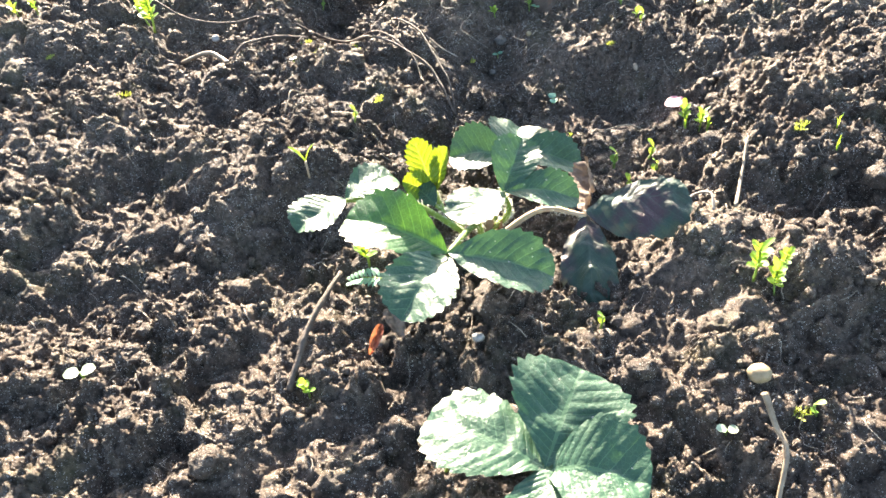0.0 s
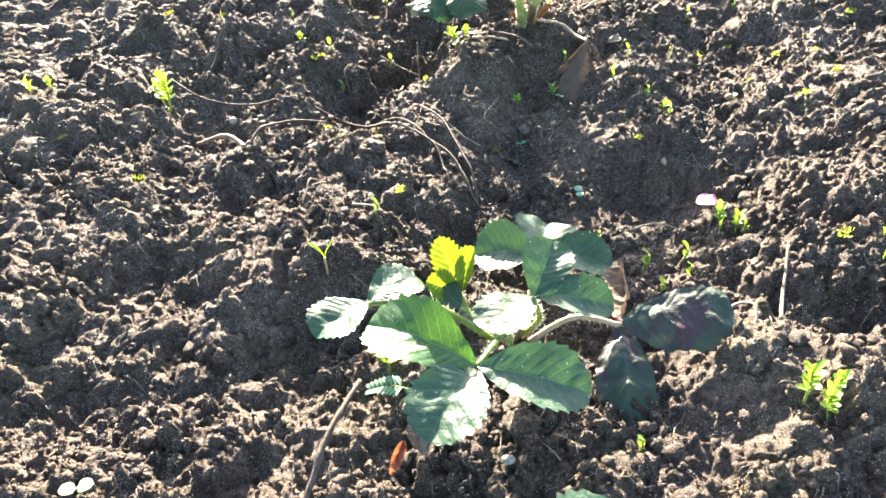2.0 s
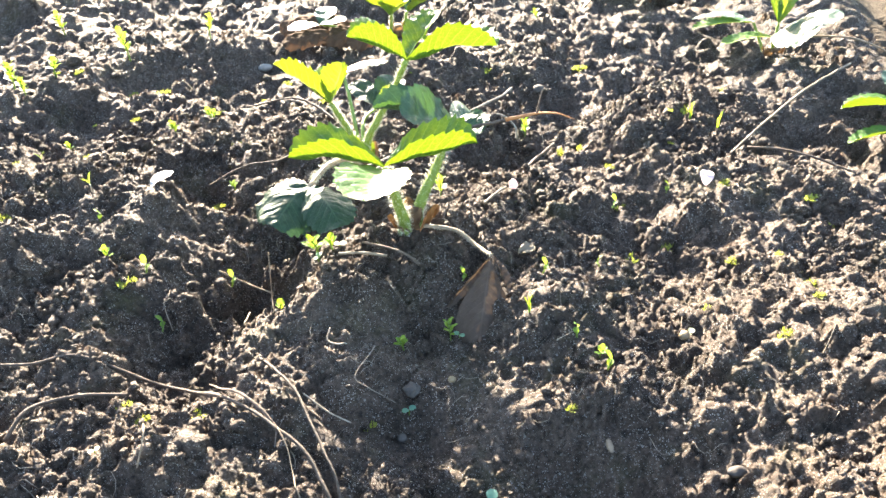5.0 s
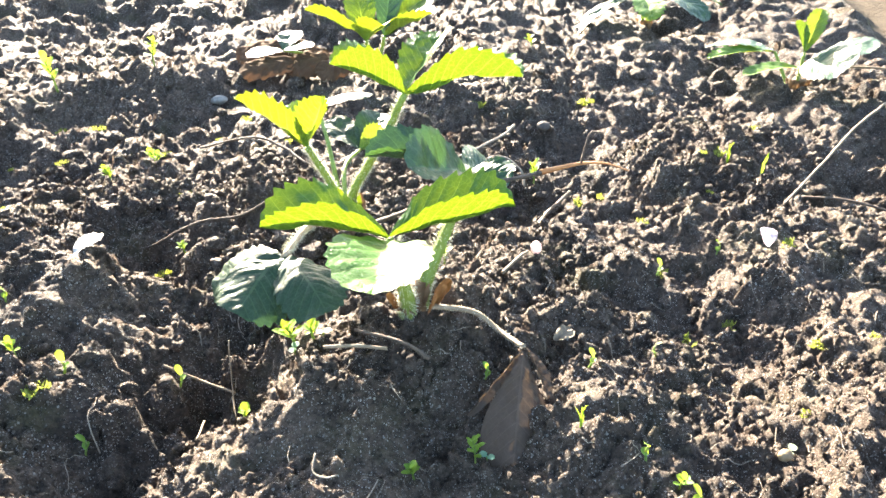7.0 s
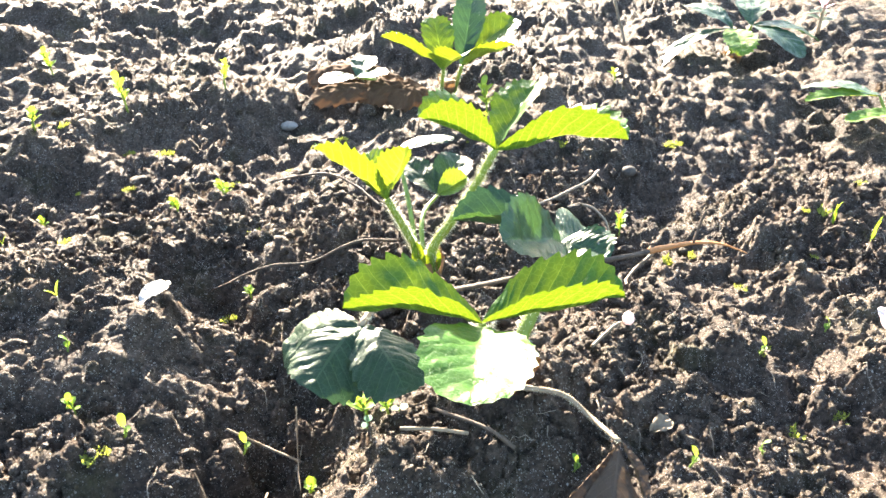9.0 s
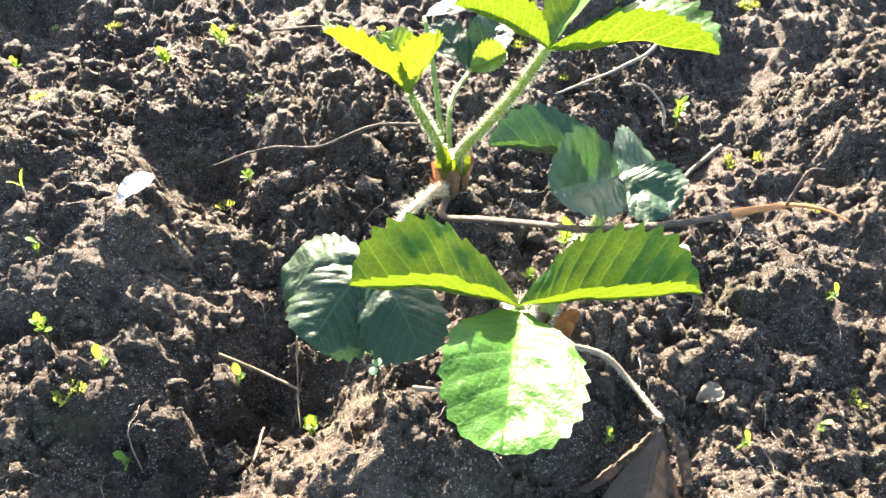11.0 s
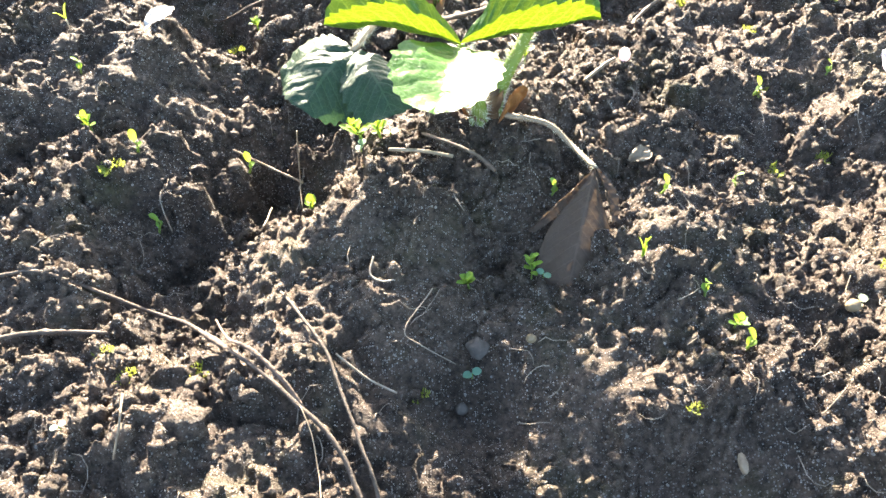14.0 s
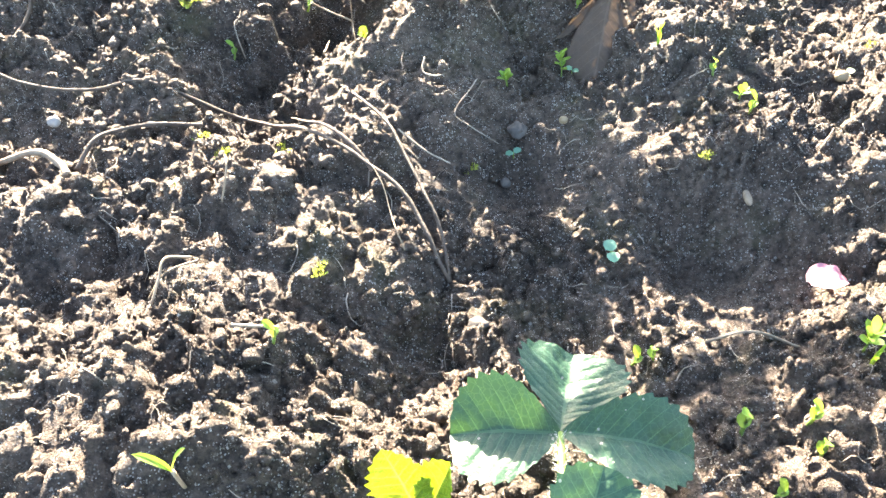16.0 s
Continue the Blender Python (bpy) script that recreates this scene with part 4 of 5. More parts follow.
leaf(plant, [(qx - 0.003, qy - 0.003, qz), (0.347, 0.617, -0.010), c], (0.0014, 0.0010), [
    dict(base=c, tip=(0.3030, 0.6220, -0.0115), up=(0.0, 0.0, 1), width=0.018, mat=LEAF_NEW, fold=(0.9, 0.25), arch=0.12),
    dict(base=c, tip=(0.3480, 0.5840, -0.0020), up=(0.0, 0.1, 1), width=0.024, mat=LEAF_OLD, fold=0.25, arch=0.08)], 63, hair=40)

# strawberry plant at the far end of the bed
px_, py_ = 0.262, 0.925
pz_ = surf(px_, py_) - 0.002
plant = thing("strawberry_plant", (px_, py_, pz_), "strawberry plant with long pale sunlit leaves lying over the soil", "strawberry plant", "strawberry plants in the bed")
crown(plant, (px_, py_, pz_), 0.006, 0.010, 6, 17)
c = np.array((0.2560, 0.9200, 0.0090))
leaf(plant, [(px_, py_, pz_), c], (0.0015, 0.0011), [
    dict(base=c, tip=(0.1900, 0.9050, -0.0200), up=(-0.55, 0.08, 1), width=0.020, mat=LEAF_OLD, fold=0.15, arch=0.12),
    dict(base=c, tip=(0.2500, 0.8800, 0.0020), up=(0, 0.3, 1), width=0.026, mat=LEAF_BUD, fold=0.2, arch=0.10),
    dict(base=c, tip=(0.2300, 0.9600, 0.0160), up=(0, 0.05, 1), width=0.026, mat=LEAF_OLD, fold=0.1, arch=0.10)], 58, hair=40)
c = np.array((0.2720, 0.9230, 0.0100))
leaf(plant, [(px_ + 0.003, py_, pz_), c], (0.0015, 0.0011), [
    dict(base=c, tip=(0.3250, 0.9150, -0.0020), up=(0, 0.05, 1), width=0.024, mat=LEAF_OLD, fold=0.1, arch=0.10),
    dict(base=c, tip=(0.2980, 0.8820, -0.0020), up=(0, 0.05, 1), width=0.026, mat=LEAF_OLD, fold=0.1, arch=0.10),
    dict(base=c, tip=(0.2860, 0.9620, 0.0180), up=(0, 0.2, 1), width=0.026, mat=LEAF_OLD, fold=0.1, arch=0.10)], 59, hair=40)

# strawberry leaves behind the tuft
plant = thing("strawberry_plant", (-0.028, 1.080, surf(-0.028, 1.080)), "strawberry plant with pale upright leaves", "strawberry plant", "strawberry plants in the bed")
hz_ = surf(-0.028, 1.080)
crown(plant, (-0.028, 1.080, hz_), 0.006, 0.010, 5, 18)
c = np.array((-0.0280, 1.0750, hz_ + 0.035))
leaf(plant, [(-0.028, 1.080, hz_), c], (0.0015, 0.0012), [
    dict(base=c, tip=(-0.0080, 1.0500, hz_ + 0.040), up=(0, 0.35, 1), width=0.030, mat=LEAF_OLD, fold=0.1, arch=0.06),
    dict(base=c, tip=(-0.0600, 1.0700, hz_ + 0.045), up=(0.2, 0.2, 1), width=0.026, mat=LEAF_OLD, fold=0.2, arch=0.06),
    dict(base=c, tip=(-0.0200, 1.1100, hz_ + 0.055), up=(0, -0.3, 1), width=0.028, mat=LEAF_NEW, fold=0.2, arch=0.06)], 61, hair=40)


# ---- twigs, stems, roots and straws on the soil ----
def twig(name, label, category, points, radius, mat, lift=0.0, knots=(), seed=1, sides=7, rough=0.10, flat=1.0, stiff=False):
    """A stem that lies on the soil: points are x, y and, where it stands off, the clearance below it."""
    rnd = random.Random(seed)
    radius = tuple(0.75 * q for q in radius) if isinstance(radius, tuple) else 0.75 * radius
    r = radius[0] if isinstance(radius, tuple) else radius
    pts = [(p[0], p[1], (float(macro(p[0], p[1])) + 0.005 if stiff else surf(p[0], p[1], 0.002)) + r * 0.6 + (p[2] if len(p) > 2 else lift)) for p in points]
    line = smooth_line(pts, 9)
    line[:, 2] += np.array([0.0003 * lattice(np.array(q[0] * 1.0), np.array(q[1] * 1.0), 0.010, seed) for q in line])
    line[:, 0] += np.array([0.0003 * lattice(np.array(q[1]), np.array(q[0]), 0.008, seed + 1) for q in line])
    v, f = tube(line, radius, sides, flat, rough, rnd, knots)
    return tagged(part(name, v, f, mat, None, label), category=category)


twig("twig", "brown bare twig stuck slantwise in the soil", "twig", [(-0.065, 0.230, 0.012), (-0.071, 0.214, 0.008), (-0.077, 0.199, 0.004), (-0.083, 0.179, 0.0)], (0.0014, 0.0019), TWIG, seed=1, knots=(0.35, 0.7))
twig("stem", "pale dry straight stem leaning on the soil", "dry stem", [(0.120, 0.294, 0.004), (0.112, 0.270, 0.003), (0.104, 0.250, 0.001)], (0.0009, 0.0012), STRAW, seed=2)
twig("stem", "pale hooked dry stem in the soil", "dry stem", [(0.083, 0.254, 0.001), (0.089, 0.262, 0.006), (0.095, 0.258, 0.006), (0.095, 0.250, 0.0)], 0.0008, ROOT, seed=3)
twig("stem", "pale dry stem curving out of the soil", "dry stem", [(0.089, 0.153, 0.010), (0.092, 0.145, 0.008), (0.093, 0.135, 0.004), (0.089, 0.122, 0.0)], (0.0016, 0.0010), STRAW, seed=4)
twig("runner", "long thin grey-brown dry runner across the soil", "runner", [(-0.215, 0.486, 0.004), (-0.190, 0.474, 0.003), (-0.159, 0.4666, 0.0025), (-0.137, 0.4637, 0.0025), (-0.123, 0.4606, 0.0025), (-0.1047, 0.4581, 0.0025), (-0.088, 0.4527, 0.0025), (-0.070, 0.4349, 0.0025), (-0.0566, 0.4239, 0.0025), (-0.0449, 0.4135, 0.0025), (-0.0367, 0.4066, 0.0025), (-0.0313, 0.4001, 0.002), (-0.0270, 0.3925, 0.001), (-0.0237, 0.3844, 0.0), (-0.0207, 0.3772, -0.002), (-0.0177, 0.3723, -0.006)], (0.0009, 0.0011), TWIG, seed=5, stiff=True, knots=(0.45,))
twig("runner", "dark thin runner that joins a longer one", "runner", [(-0.0542, 0.4570, 0.0005), (-0.0443, 0.4421, 0.0025), (-0.0358, 0.4293, 0.0034), (-0.0309, 0.4166, 0.0034), (-0.0262, 0.4049, 0.0034), (-0.0218, 0.3938, 0.003), (-0.0194, 0.3861, 0.001), (-0.0182, 0.3774, -0.002), (-0.0175, 0.3720, -0.006)], (0.0007, 0.0009), TWIG, seed=6, stiff=True)
twig("straw", "flat tan strip of dry leaf stalk beside the runner", "straw", [(-0.0775, 0.4521, 0.004), (-0.0679, 0.4362, 0.004), (-0.0601, 0.4309, 0.005), (-0.0508, 0.4225, 0.004), (-0.0430, 0.4139, 0.002)], (0.0004, 0.0013), DRY, seed=7, flat=0.5)
twig("straw", "thin dry fibre split from the runner", "straw", [(-0.0425, 0.4117, 0.006), (-0.0391, 0.4037, 0.004), (-0.0362, 0.3919, 0.003), (-0.0341, 0.3827, 0.003), (-0.0316, 0.3772, 0.0)], 0.0003, STRAW, seed=71, sides=5)
twig("straw", "curved thin pale straw on the clods", "straw", [(-0.0923, 0.4119, 0.003), (-0.0896, 0.4035, 0.004), (-0.0918, 0.3936, 0.001)], 0.0005, STRAW, seed=72, sides=5)
twig("straw", "tan frayed straw lying over the clods", "straw", [(-0.1087, 0.3549, 0.0), (-0.1065, 0.3611, 0.003), (-0.1052, 0.3684, 0.004), (-0.0997, 0.3729, 0.001)], 0.0006, STRAW, seed=73, sides=5)
twig("straw", "thin tan straw beside a frayed one", "straw", [(-0.1110, 0.3580, 0.0), (-0.1050, 0.3640, 0.003), (-0.0960, 0.3690, 0.002)], 0.0004, STRAW, seed=74, sides=5)
twig("runner", "knotted tan runner lying on the soil", "runner", [(-0.153, 0.423, -0.001), (-0.148, 0.433, 0.001), (-0.142, 0.440, 0.001), (-0.126, 0.441, 0.001), (-0.109, 0.442, 0.0)], (0.0012, 0.0009), TWIG, seed=8, knots=(0.72,))
twig("runner", "bent tan runner end on the soil", "runner", [(-0.190, 0.436, 0.001), (-0.171, 0.433, 0.001), (-0.160, 0.426, 0.0005), (-0.155, 0.419, -0.001)], (0.0016, 0.0020), STRAW, seed=9)
twig("stem", "grey dry stem leaning across a clod", "dry stem", [(-0.186, 0.530, 0.012), (-0.194, 0.510, 0.006), (-0.204, 0.488, 0.0)], (0.0008, 0.0012), TWIG, seed=10)
twig("root", "thin pale root thread on the soil", "root", [(-0.0033, 0.4549, 0.002), (-0.0124, 0.4409, 0.003), (-0.0077, 0.4377, 0.002), (0.0036, 0.4355, 0.0)], 0.00028, ROOT, seed=11, sides=5)
twig("root", "thin pale squiggling root thread", "root", [(-0.023, 0.467, 0.001), (-0.024, 0.461, 0.002), (-0.020, 0.458, 0.001), (-0.016, 0.459, 0.0)], 0.00045, ROOT, seed=12, sides=5)
twig("straw", "pale straw on the soil", "straw", [(-0.0339, 0.4307, 0.003), (-0.0245, 0.4258, 0.003), (-0.0155, 0.4229, 0.001)], 0.0005, ROOT, seed=13, sides=5)
twig("stem", "brown dry stem below the plant", "dry stem", [(-0.006, 0.516, 0.007), (0.011, 0.505, 0.006), (0.020, 0.500, 0.003)], (0.0008, 0.0011), TWIG, seed=14)
twig("stem", "tan dry stem below the plant", "dry stem", [(-0.018, 0.507, 0.003), (-0.006, 0.505, 0.004), (0.005, 0.505, 0.004)], 0.0009, STRAW, seed=15)
twig("straw", "pale straw lying by the clods", "straw", [(-0.084, 0.535, 0.003), (-0.072, 0.534, 0.004), (-0.057, 0.529, 0.002)], 0.0007, STRAW, seed=16)
twig("straw", "thin upright pale straw", "straw", [(-0.057, 0.537, 0.012), (-0.058, 0.528, 0.006), (-0.056, 0.515, 0.0)], 0.0004, STRAW, seed=17, sides=5)
twig("straw", "short pale straw on the soil", "straw", [(-0.068, 0.514, 0.006), (-0.069, 0.499, 0.0)], 0.0006, STRAW, seed=18, sides=5)
twig("stem", "long brown dry stem lying beside the plant", "dry stem", [(-0.106, 0.634, 0.004), (-0.078, 0.630, 0.005), (-0.057, 0.627, 0.006), (-0.036, 0.631, 0.006), (-0.017, 0.640, 0.002)], (0.0007, 0.0011), TWIG, seed=19)
twig("stem", "thin arching grey stem", "dry stem", [(-0.086, 0.718, 0.004), (-0.054, 0.706, 0.010), (-0.037, 0.691, 0.009), (-0.024, 0.673, 0.002)], (0.0008, 0.0011), TWIG, seed=20)
def hanging(name, label, points, radius, mat, seed, flat=0.7, parent=None):
    """A dry stem that stands off the soil: points in x, y, z."""
    v, f = tube(smooth_line(points, 9), radius, 7, flat, 0.1, random.Random(seed))
    return part(name, v, f, mat, parent, label)


dry = hanging("old_flower_stalk", "long brown dry stalk hanging over the soil", [(bx - 0.001, by - 0.004, bz + 0.004), (-0.008, 0.5680, 0.034), (0.005, 0.5560, 0.045), (0.020, 0.5400, 0.060), (0.031, 0.5240, 0.0755), (0.052, 0.5240, 0.0780), (0.068, 0.5270, 0.0785)], (0.0015, 0.0010), TWIG, 21, parent=REAR)
hanging("stalk_end", "split orange-brown dry stalk end", [(0.066, 0.5268, 0.0785), (0.075, 0.5285, 0.0788), (0.083, 0.5295, 0.0790), (0.091, 0.5285, 0.0785), (0.099, 0.5260, 0.0760)], (0.0014, 0.0003), ORANGE, 22, 0.6, dry)
hanging("side_shoot", "dark thin curled side shoot", [(0.0815, 0.5292, 0.0790), (0.0835, 0.5310, 0.0860), (0.0850, 0.5315, 0.0900), (0.0890, 0.5320, 0.0895)], (0.0005, 0.0003), TWIG, 23, 1.0, dry)
twig("stem", "curved pale dry stem on the soil", "dry stem", [(0.045, 0.670, 0.002), (0.072, 0.684, 0.006), (0.090, 0.696, 0.008), (0.099, 0.708, 0.010)], (0.0007, 0.0012), ROOT, seed=24)
twig("stem", "curled pale dry stem on the soil", "dry stem", [(0.076, 0.680, 0.004), (0.088, 0.681, 0.007), (0.095, 0.672, 0.004), (0.095, 0.662, 0.0)], 0.0009, ROOT, seed=25)
twig("stem", "bent tan dry stem on the soil", "dry stem", [(0.091, 0.613, 0.0), (0.096, 0.628, 0.004), (0.104, 0.637, 0.006), (0.117, 0.647, 0.005)], (0.0010, 0.0013), STRAW, seed=26)
twig("stem", "thin tan stem arching over the soil", "dry stem", [(0.214, 0.600, 0.0), (0.246, 0.622, 0.014), (0.290, 0.662, 0.022), (0.345, 0.708, 0.010)], (0.0008, 0.0011), STRAW, seed=27)
twig("stem", "dark thin stem lying on the soil", "dry stem", [(0.228, 0.607, 0.004), (0.250, 0.592, 0.006), (0.280, 0.575, 0.003)], 0.0009, TWIG, seed=28)
twig("stem", "pale trailing stem near the path", "dry stem", [(0.330, 0.760, 0.010), (0.365, 0.740, 0.012), (0.400, 0.735, 0.006)], (0.0012, 0.0009), STRAW, seed=29)
twig("stem", "thin dry stem leaning far down the bed", "dry stem", [(-0.078, 1.110, 0.05), (-0.060, 1.105, 0.025), (-0.045, 1.100, 0.0)], 0.0013, STRAW, seed=30)
twig("stem", "dry stem by the far plants", "dry stem", [(0.170, 0.980, 0.05), (0.176, 0.970, 0.025), (0.182, 0.955, 0.0)], 0.0016, STRAW, seed=31)
twig("straw", "pale straw by the firm hollow", "straw", [(0.060, 0.340, 0.002), (0.074, 0.341, 0.003), (0.088, 0.337, 0.001)], 0.0006, STRAW, seed=32, sides=5)
twig("straw", "short pale straw on the clods", "straw", [(-0.0793, 0.3392, 0.003), (-0.0725, 0.3385, 0.004), (-0.0658, 0.3383, 0.001)], 0.0007, STRAW, seed=33, sides=5)
twig("stem", "tan bent bud stalk on the soil", "dry stem", [(0.058, 0.550, 0.002), (0.067, 0.558, 0.003), (0.072, 0.562, 0.003)], 0.0009, STRAW, seed=34)


# ---- loose small things ----
def lump(name, at, size, mat, label, category, seed, rough=0.12, group=""):
    """A rounded stone or bud: a displaced sphere, sized along x, y and z."""
    bm = bmesh.new()
    bmesh.ops.create_icosphere(bm, subdivisions=3, radius=1.0)
    v = np.array([q.co[:] for q in bm.verts])
    f = [[q.index for q in p.verts] for p in bm.faces]
    bm.free()
    k = np.array([noise.noise(Vector(q) * 1.4 + Vector((seed * 3.1, 0, 0))) * rough + noise.noise(Vector(q) * 3.5 + Vector((0, seed, 0))) * rough * 0.4 for q in v])
    v = v * (1 + k)[:, None] * np.asarray(size)
    return tagged(part(name, v + np.asarray(at), f, mat, None, label, at), category=category, group=group)


def on_soil(x, y, up=0.0):
    return (x, y, surf(x, y, 0.0015) + up)


lump("pebble", on_soil(-0.007, 0.191, 0.0010), (0.0026, 0.0018, 0.0017), STONE, "small smooth white pebble", "pebble", 1, group="pebbles")
lump("pebble", on_soil(0.094, 0.169, 0.0004), (0.0044, 0.0038, 0.0032), TAN_STONE, "rounded tan pebble half buried in the soil", "pebble", 2, group="pebbles")
lump("pebble", on_soil(0.029, 0.442, 0.0006), (0.0018, 0.0016, 0.0014), TAN_STONE, "tiny tan pebble on the soil", "pebble", 3, group="pebbles")
lump("pebble", on_soil(0.011, 0.440, 0.0004), (0.0036, 0.0040, 0.0022), GREY_STONE, "grey stone in the shaded hollow", "pebble", 4, 0.45, "pebbles")
lump("pebble", on_soil(0.005, 0.424, 0.0010), (0.0022, 0.0022, 0.0018), GREY_STONE, "small grey stone in the shaded hollow", "pebble", 5, 0.2, "pebbles")
lump("pebble", on_soil(0.133, 0.445, 0.0008), (0.0026, 0.0022, 0.0020), TAN_STONE, "small tan pebble on the soil", "pebble", 6, group="pebbles")
lump("pebble", on_soil(-0.169, 0.450, 0.0010), (0.0026, 0.0024, 0.0022), STONE, "small pale pebble beside the runner", "pebble", 7, group="pebbles")
lump("pebble", on_soil(0.121, 0.722, 0.0016), (0.0042, 0.0036, 0.0032), GREY_STONE, "grey round pebble on the soil", "pebble", 8, group="pebbles")
lump("pebble", on_soil(-0.009, 0.353, 0.0), (0.0030, 0.0026, 0.0022), GREY_STONE, "brownish stone at the edge of the hollow", "pebble", 9, 0.45, "pebbles")
lump("pebble", on_soil(0.128, 0.372, 0.0012), (0.0036, 0.0024, 0.0022), GREY_STONE, "small grey stone on the soil", "pebble", 10, 0.2, "pebbles")
lump("pebble", on_soil(-0.086, 0.823, 0.0016), (0.0060, 0.0036, 0.0030), STONE, "pale stone by the withered leaves", "pebble", 11, group="pebbles")
lump("flower_bud", on_soil(0.0765, 0.5650, 0.0030), (0.0024, 0.0024, 0.0032), BUD, "pale pink fallen flower bud", "flower bud", 12, 0.06)
lump("seed_husk", on_soil(0.0870, 0.3955, 0.0016), (0.0014, 0.0034, 0.0012), STRAW, "tan seed husk standing in the soil", "seed husk", 13, 0.1)


def sheet(name, at, length, width, turn, mat, label, category, seed, tilt=(0.0, 0.0), cup=0.3, crumple=0.05, group="", lean=0.0):
    """A thin curved petal or flake lying at a place; turn: the degrees it points to; tilt: its slope along x and y."""
    a = radians(turn)
    way = np.array((math.cos(a), math.sin(a), 0.0))
    at = np.asarray(at, float)
    b = at - way * length / 2
    t = at + way * length / 2 + np.array((0, 0, tilt[1] * length))
    return tagged(leaflet(None, b, t, (tilt[0], lean - tilt[1], 1), width, mat, cup, 0.10, tooth=0.0, pleat=0.0, seed=seed, name=name, label=label, crumple=crumple, wedge=0.45), category=category, group=group)


sheet("petal", on_soil(0.1045, 0.3610, 0.0040), 0.0135, 0.0105, 172, PETAL, "curved pink blossom petal lying on the soil", "petal", 81, (0.0, 0.05), 0.25, 0.05, lean=0.12)
sheet("petal", on_soil(0.1840, 0.5610, 0.0030), 0.009, 0.008, 70, BUD, "small white blossom petal on the soil", "petal", 82, (0.0, 0.5), 0.2, 0.04)
sheet("bark_flake", on_soil(-0.1160, 0.5850, 0.0050), 0.016, 0.0105, 55, FLAKE, "thin white bark flake lying on the soil", "bark flake", 83, (-0.2, 0.1), 0.1, 0.06, lean=0.1)
sheet("dry_scale", on_soil(-0.0480, 0.1950, 0.0040), 0.011, 0.007, 60, RED, "reddish dry leaf scale standing in the soil", "dry scale", 84, (0.2, 0.7), 1.3, 0.12)
sheet("dry_scale", on_soil(0.0740, 0.5105, 0.0030), 0.009, 0.007, 20, STRAW, "curled tan dry flower remains", "dry scale", 85, (0.0, 0.2), 0.5, 0.12)
sheet("dry_scale", on_soil(-0.0400, 0.2010, 0.0030), 0.013, 0.008, 120, DRY, "brown withered scrap under the leaves", "dry scale", 86, (0.2, 0.4), 0.5, 0.1)


# ---- weeds and seedlings ----
def blade(base, tip, width, mat, parent, up=(0, 0, 1), name="leaf", fold=0.2, arch=0.08, wedge=0.5, seed=1):
    """A small smooth-edged leaf."""
    base, tip = np.asarray(base, float), np.asarray(tip, float)
    length = np.linalg.norm(tip - base)
    ay = unit(tip - base)
    az = unit(np.asarray(up, float) - np.dot(up, ay) * ay)
    axx = np.cross(ay, az)
    u = np.linspace(0, 1, 8)[:, None]
    v = np.linspace(-1, 1, 5)[None, :]
    shape = (u ** wedge) * np.clip(1 - u ** 3, 0, 1) ** 0.6
    x = 0.5 * width * (shape / shape.max() + 0.06 * (1 - u)) * v
    y = length * u + 0 * x
    z = fold * np.abs(x) + arch * length * 4 * u * (1 - u)
    pts = base + x[..., None] * axx + y[..., None] * ay + z[..., None] * az
    k = np.arange(40).reshape(8, 5)
    faces = np.stack([k[:-1, :-1], k[:-1, 1:], k[1:, 1:], k[1:, :-1]], -1).reshape(-1, 4)
    return part(name, pts.reshape(-1, 3), faces, mat, parent, "", base)


def stem(points, radius, mat, parent, name="stem"):
    line = smooth_line(points, 4)
    v, f = tube(line, radius, 6)
    return part(name, v, f, mat, parent, "", line[0])


def seedling_pair(mat, label):
    """Two round seed leaves on a short stem; 10 mm across."""
    w = thing("seedling", (0, 0, 0), label, "seedling", "seedlings in the bed")
    stem([(0, 0, -0.002), (0, 0, 0.003)], 0.0005, STALK, w)
    blade((0.0002, 0, 0.003), (0.0052, 0.0002, 0.0034), 0.0044, mat, w, wedge=0.25, fold=0.1)
    blade((-0.0002, 0, 0.003), (-0.0052, -0.0002, 0.0036), 0.0042, mat, w, wedge=0.25, fold=0.1)
    return w


def weed_sprig(seed, height, count, spread, width, label):
    """An upright weed: a stem with pairs of small leaves, largest at the top."""
    rnd = random.Random(seed)
    w = thing("weed", (0, 0, 0), label, "weed", "weeds in the bed")
    top = np.array((rnd.uniform(-0.3, 0.3) * height, rnd.uniform(-0.2, 0.2) * height, height))
    stem([(0, 0, -0.002), top * 0.5 + np.array((0.001, 0, 0)), top], (0.0007, 0.0005), STALK, w)
    for i in range(count):
        f = 0.35 + 0.65 * i / max(1, count - 1)
        a = i * 2.4 + rnd.uniform(-0.4, 0.4)
        b = top * f
        rise = 0.3 + 0.9 * f
        out = np.array((math.cos(a), math.sin(a), rise))
        blade(b, b + out / np.linalg.norm(out) * spread * rnd.uniform(0.7, 1.2), width * rnd.uniform(0.8, 1.2), WEED, w, up=(-math.cos(a) * 0.6, -math.sin(a) * 0.6, 1))
    return w


def weed_fork(seed, height, label):
    """A thread-like sprout with two narrow arms."""
    rnd = random.Random(seed)
    w = thing("sprout", (0, 0, 0), label, "sprout", "thin sprouts in the bed")
    stem([(0, 0, -0.002), (0.0004, 0, height * 0.5)], 0.00045, STALK_PINK, w)
    for s in (-1, 1):
        blade((0.0004, 0, height * 0.48), (s * height * 0.35, rnd.uniform(-0.2, 0.2) * height, height), height * 0.12, WEED, w, up=(-s, 0, 0.4), name="seed_leaf", fold=0.4)
    return w


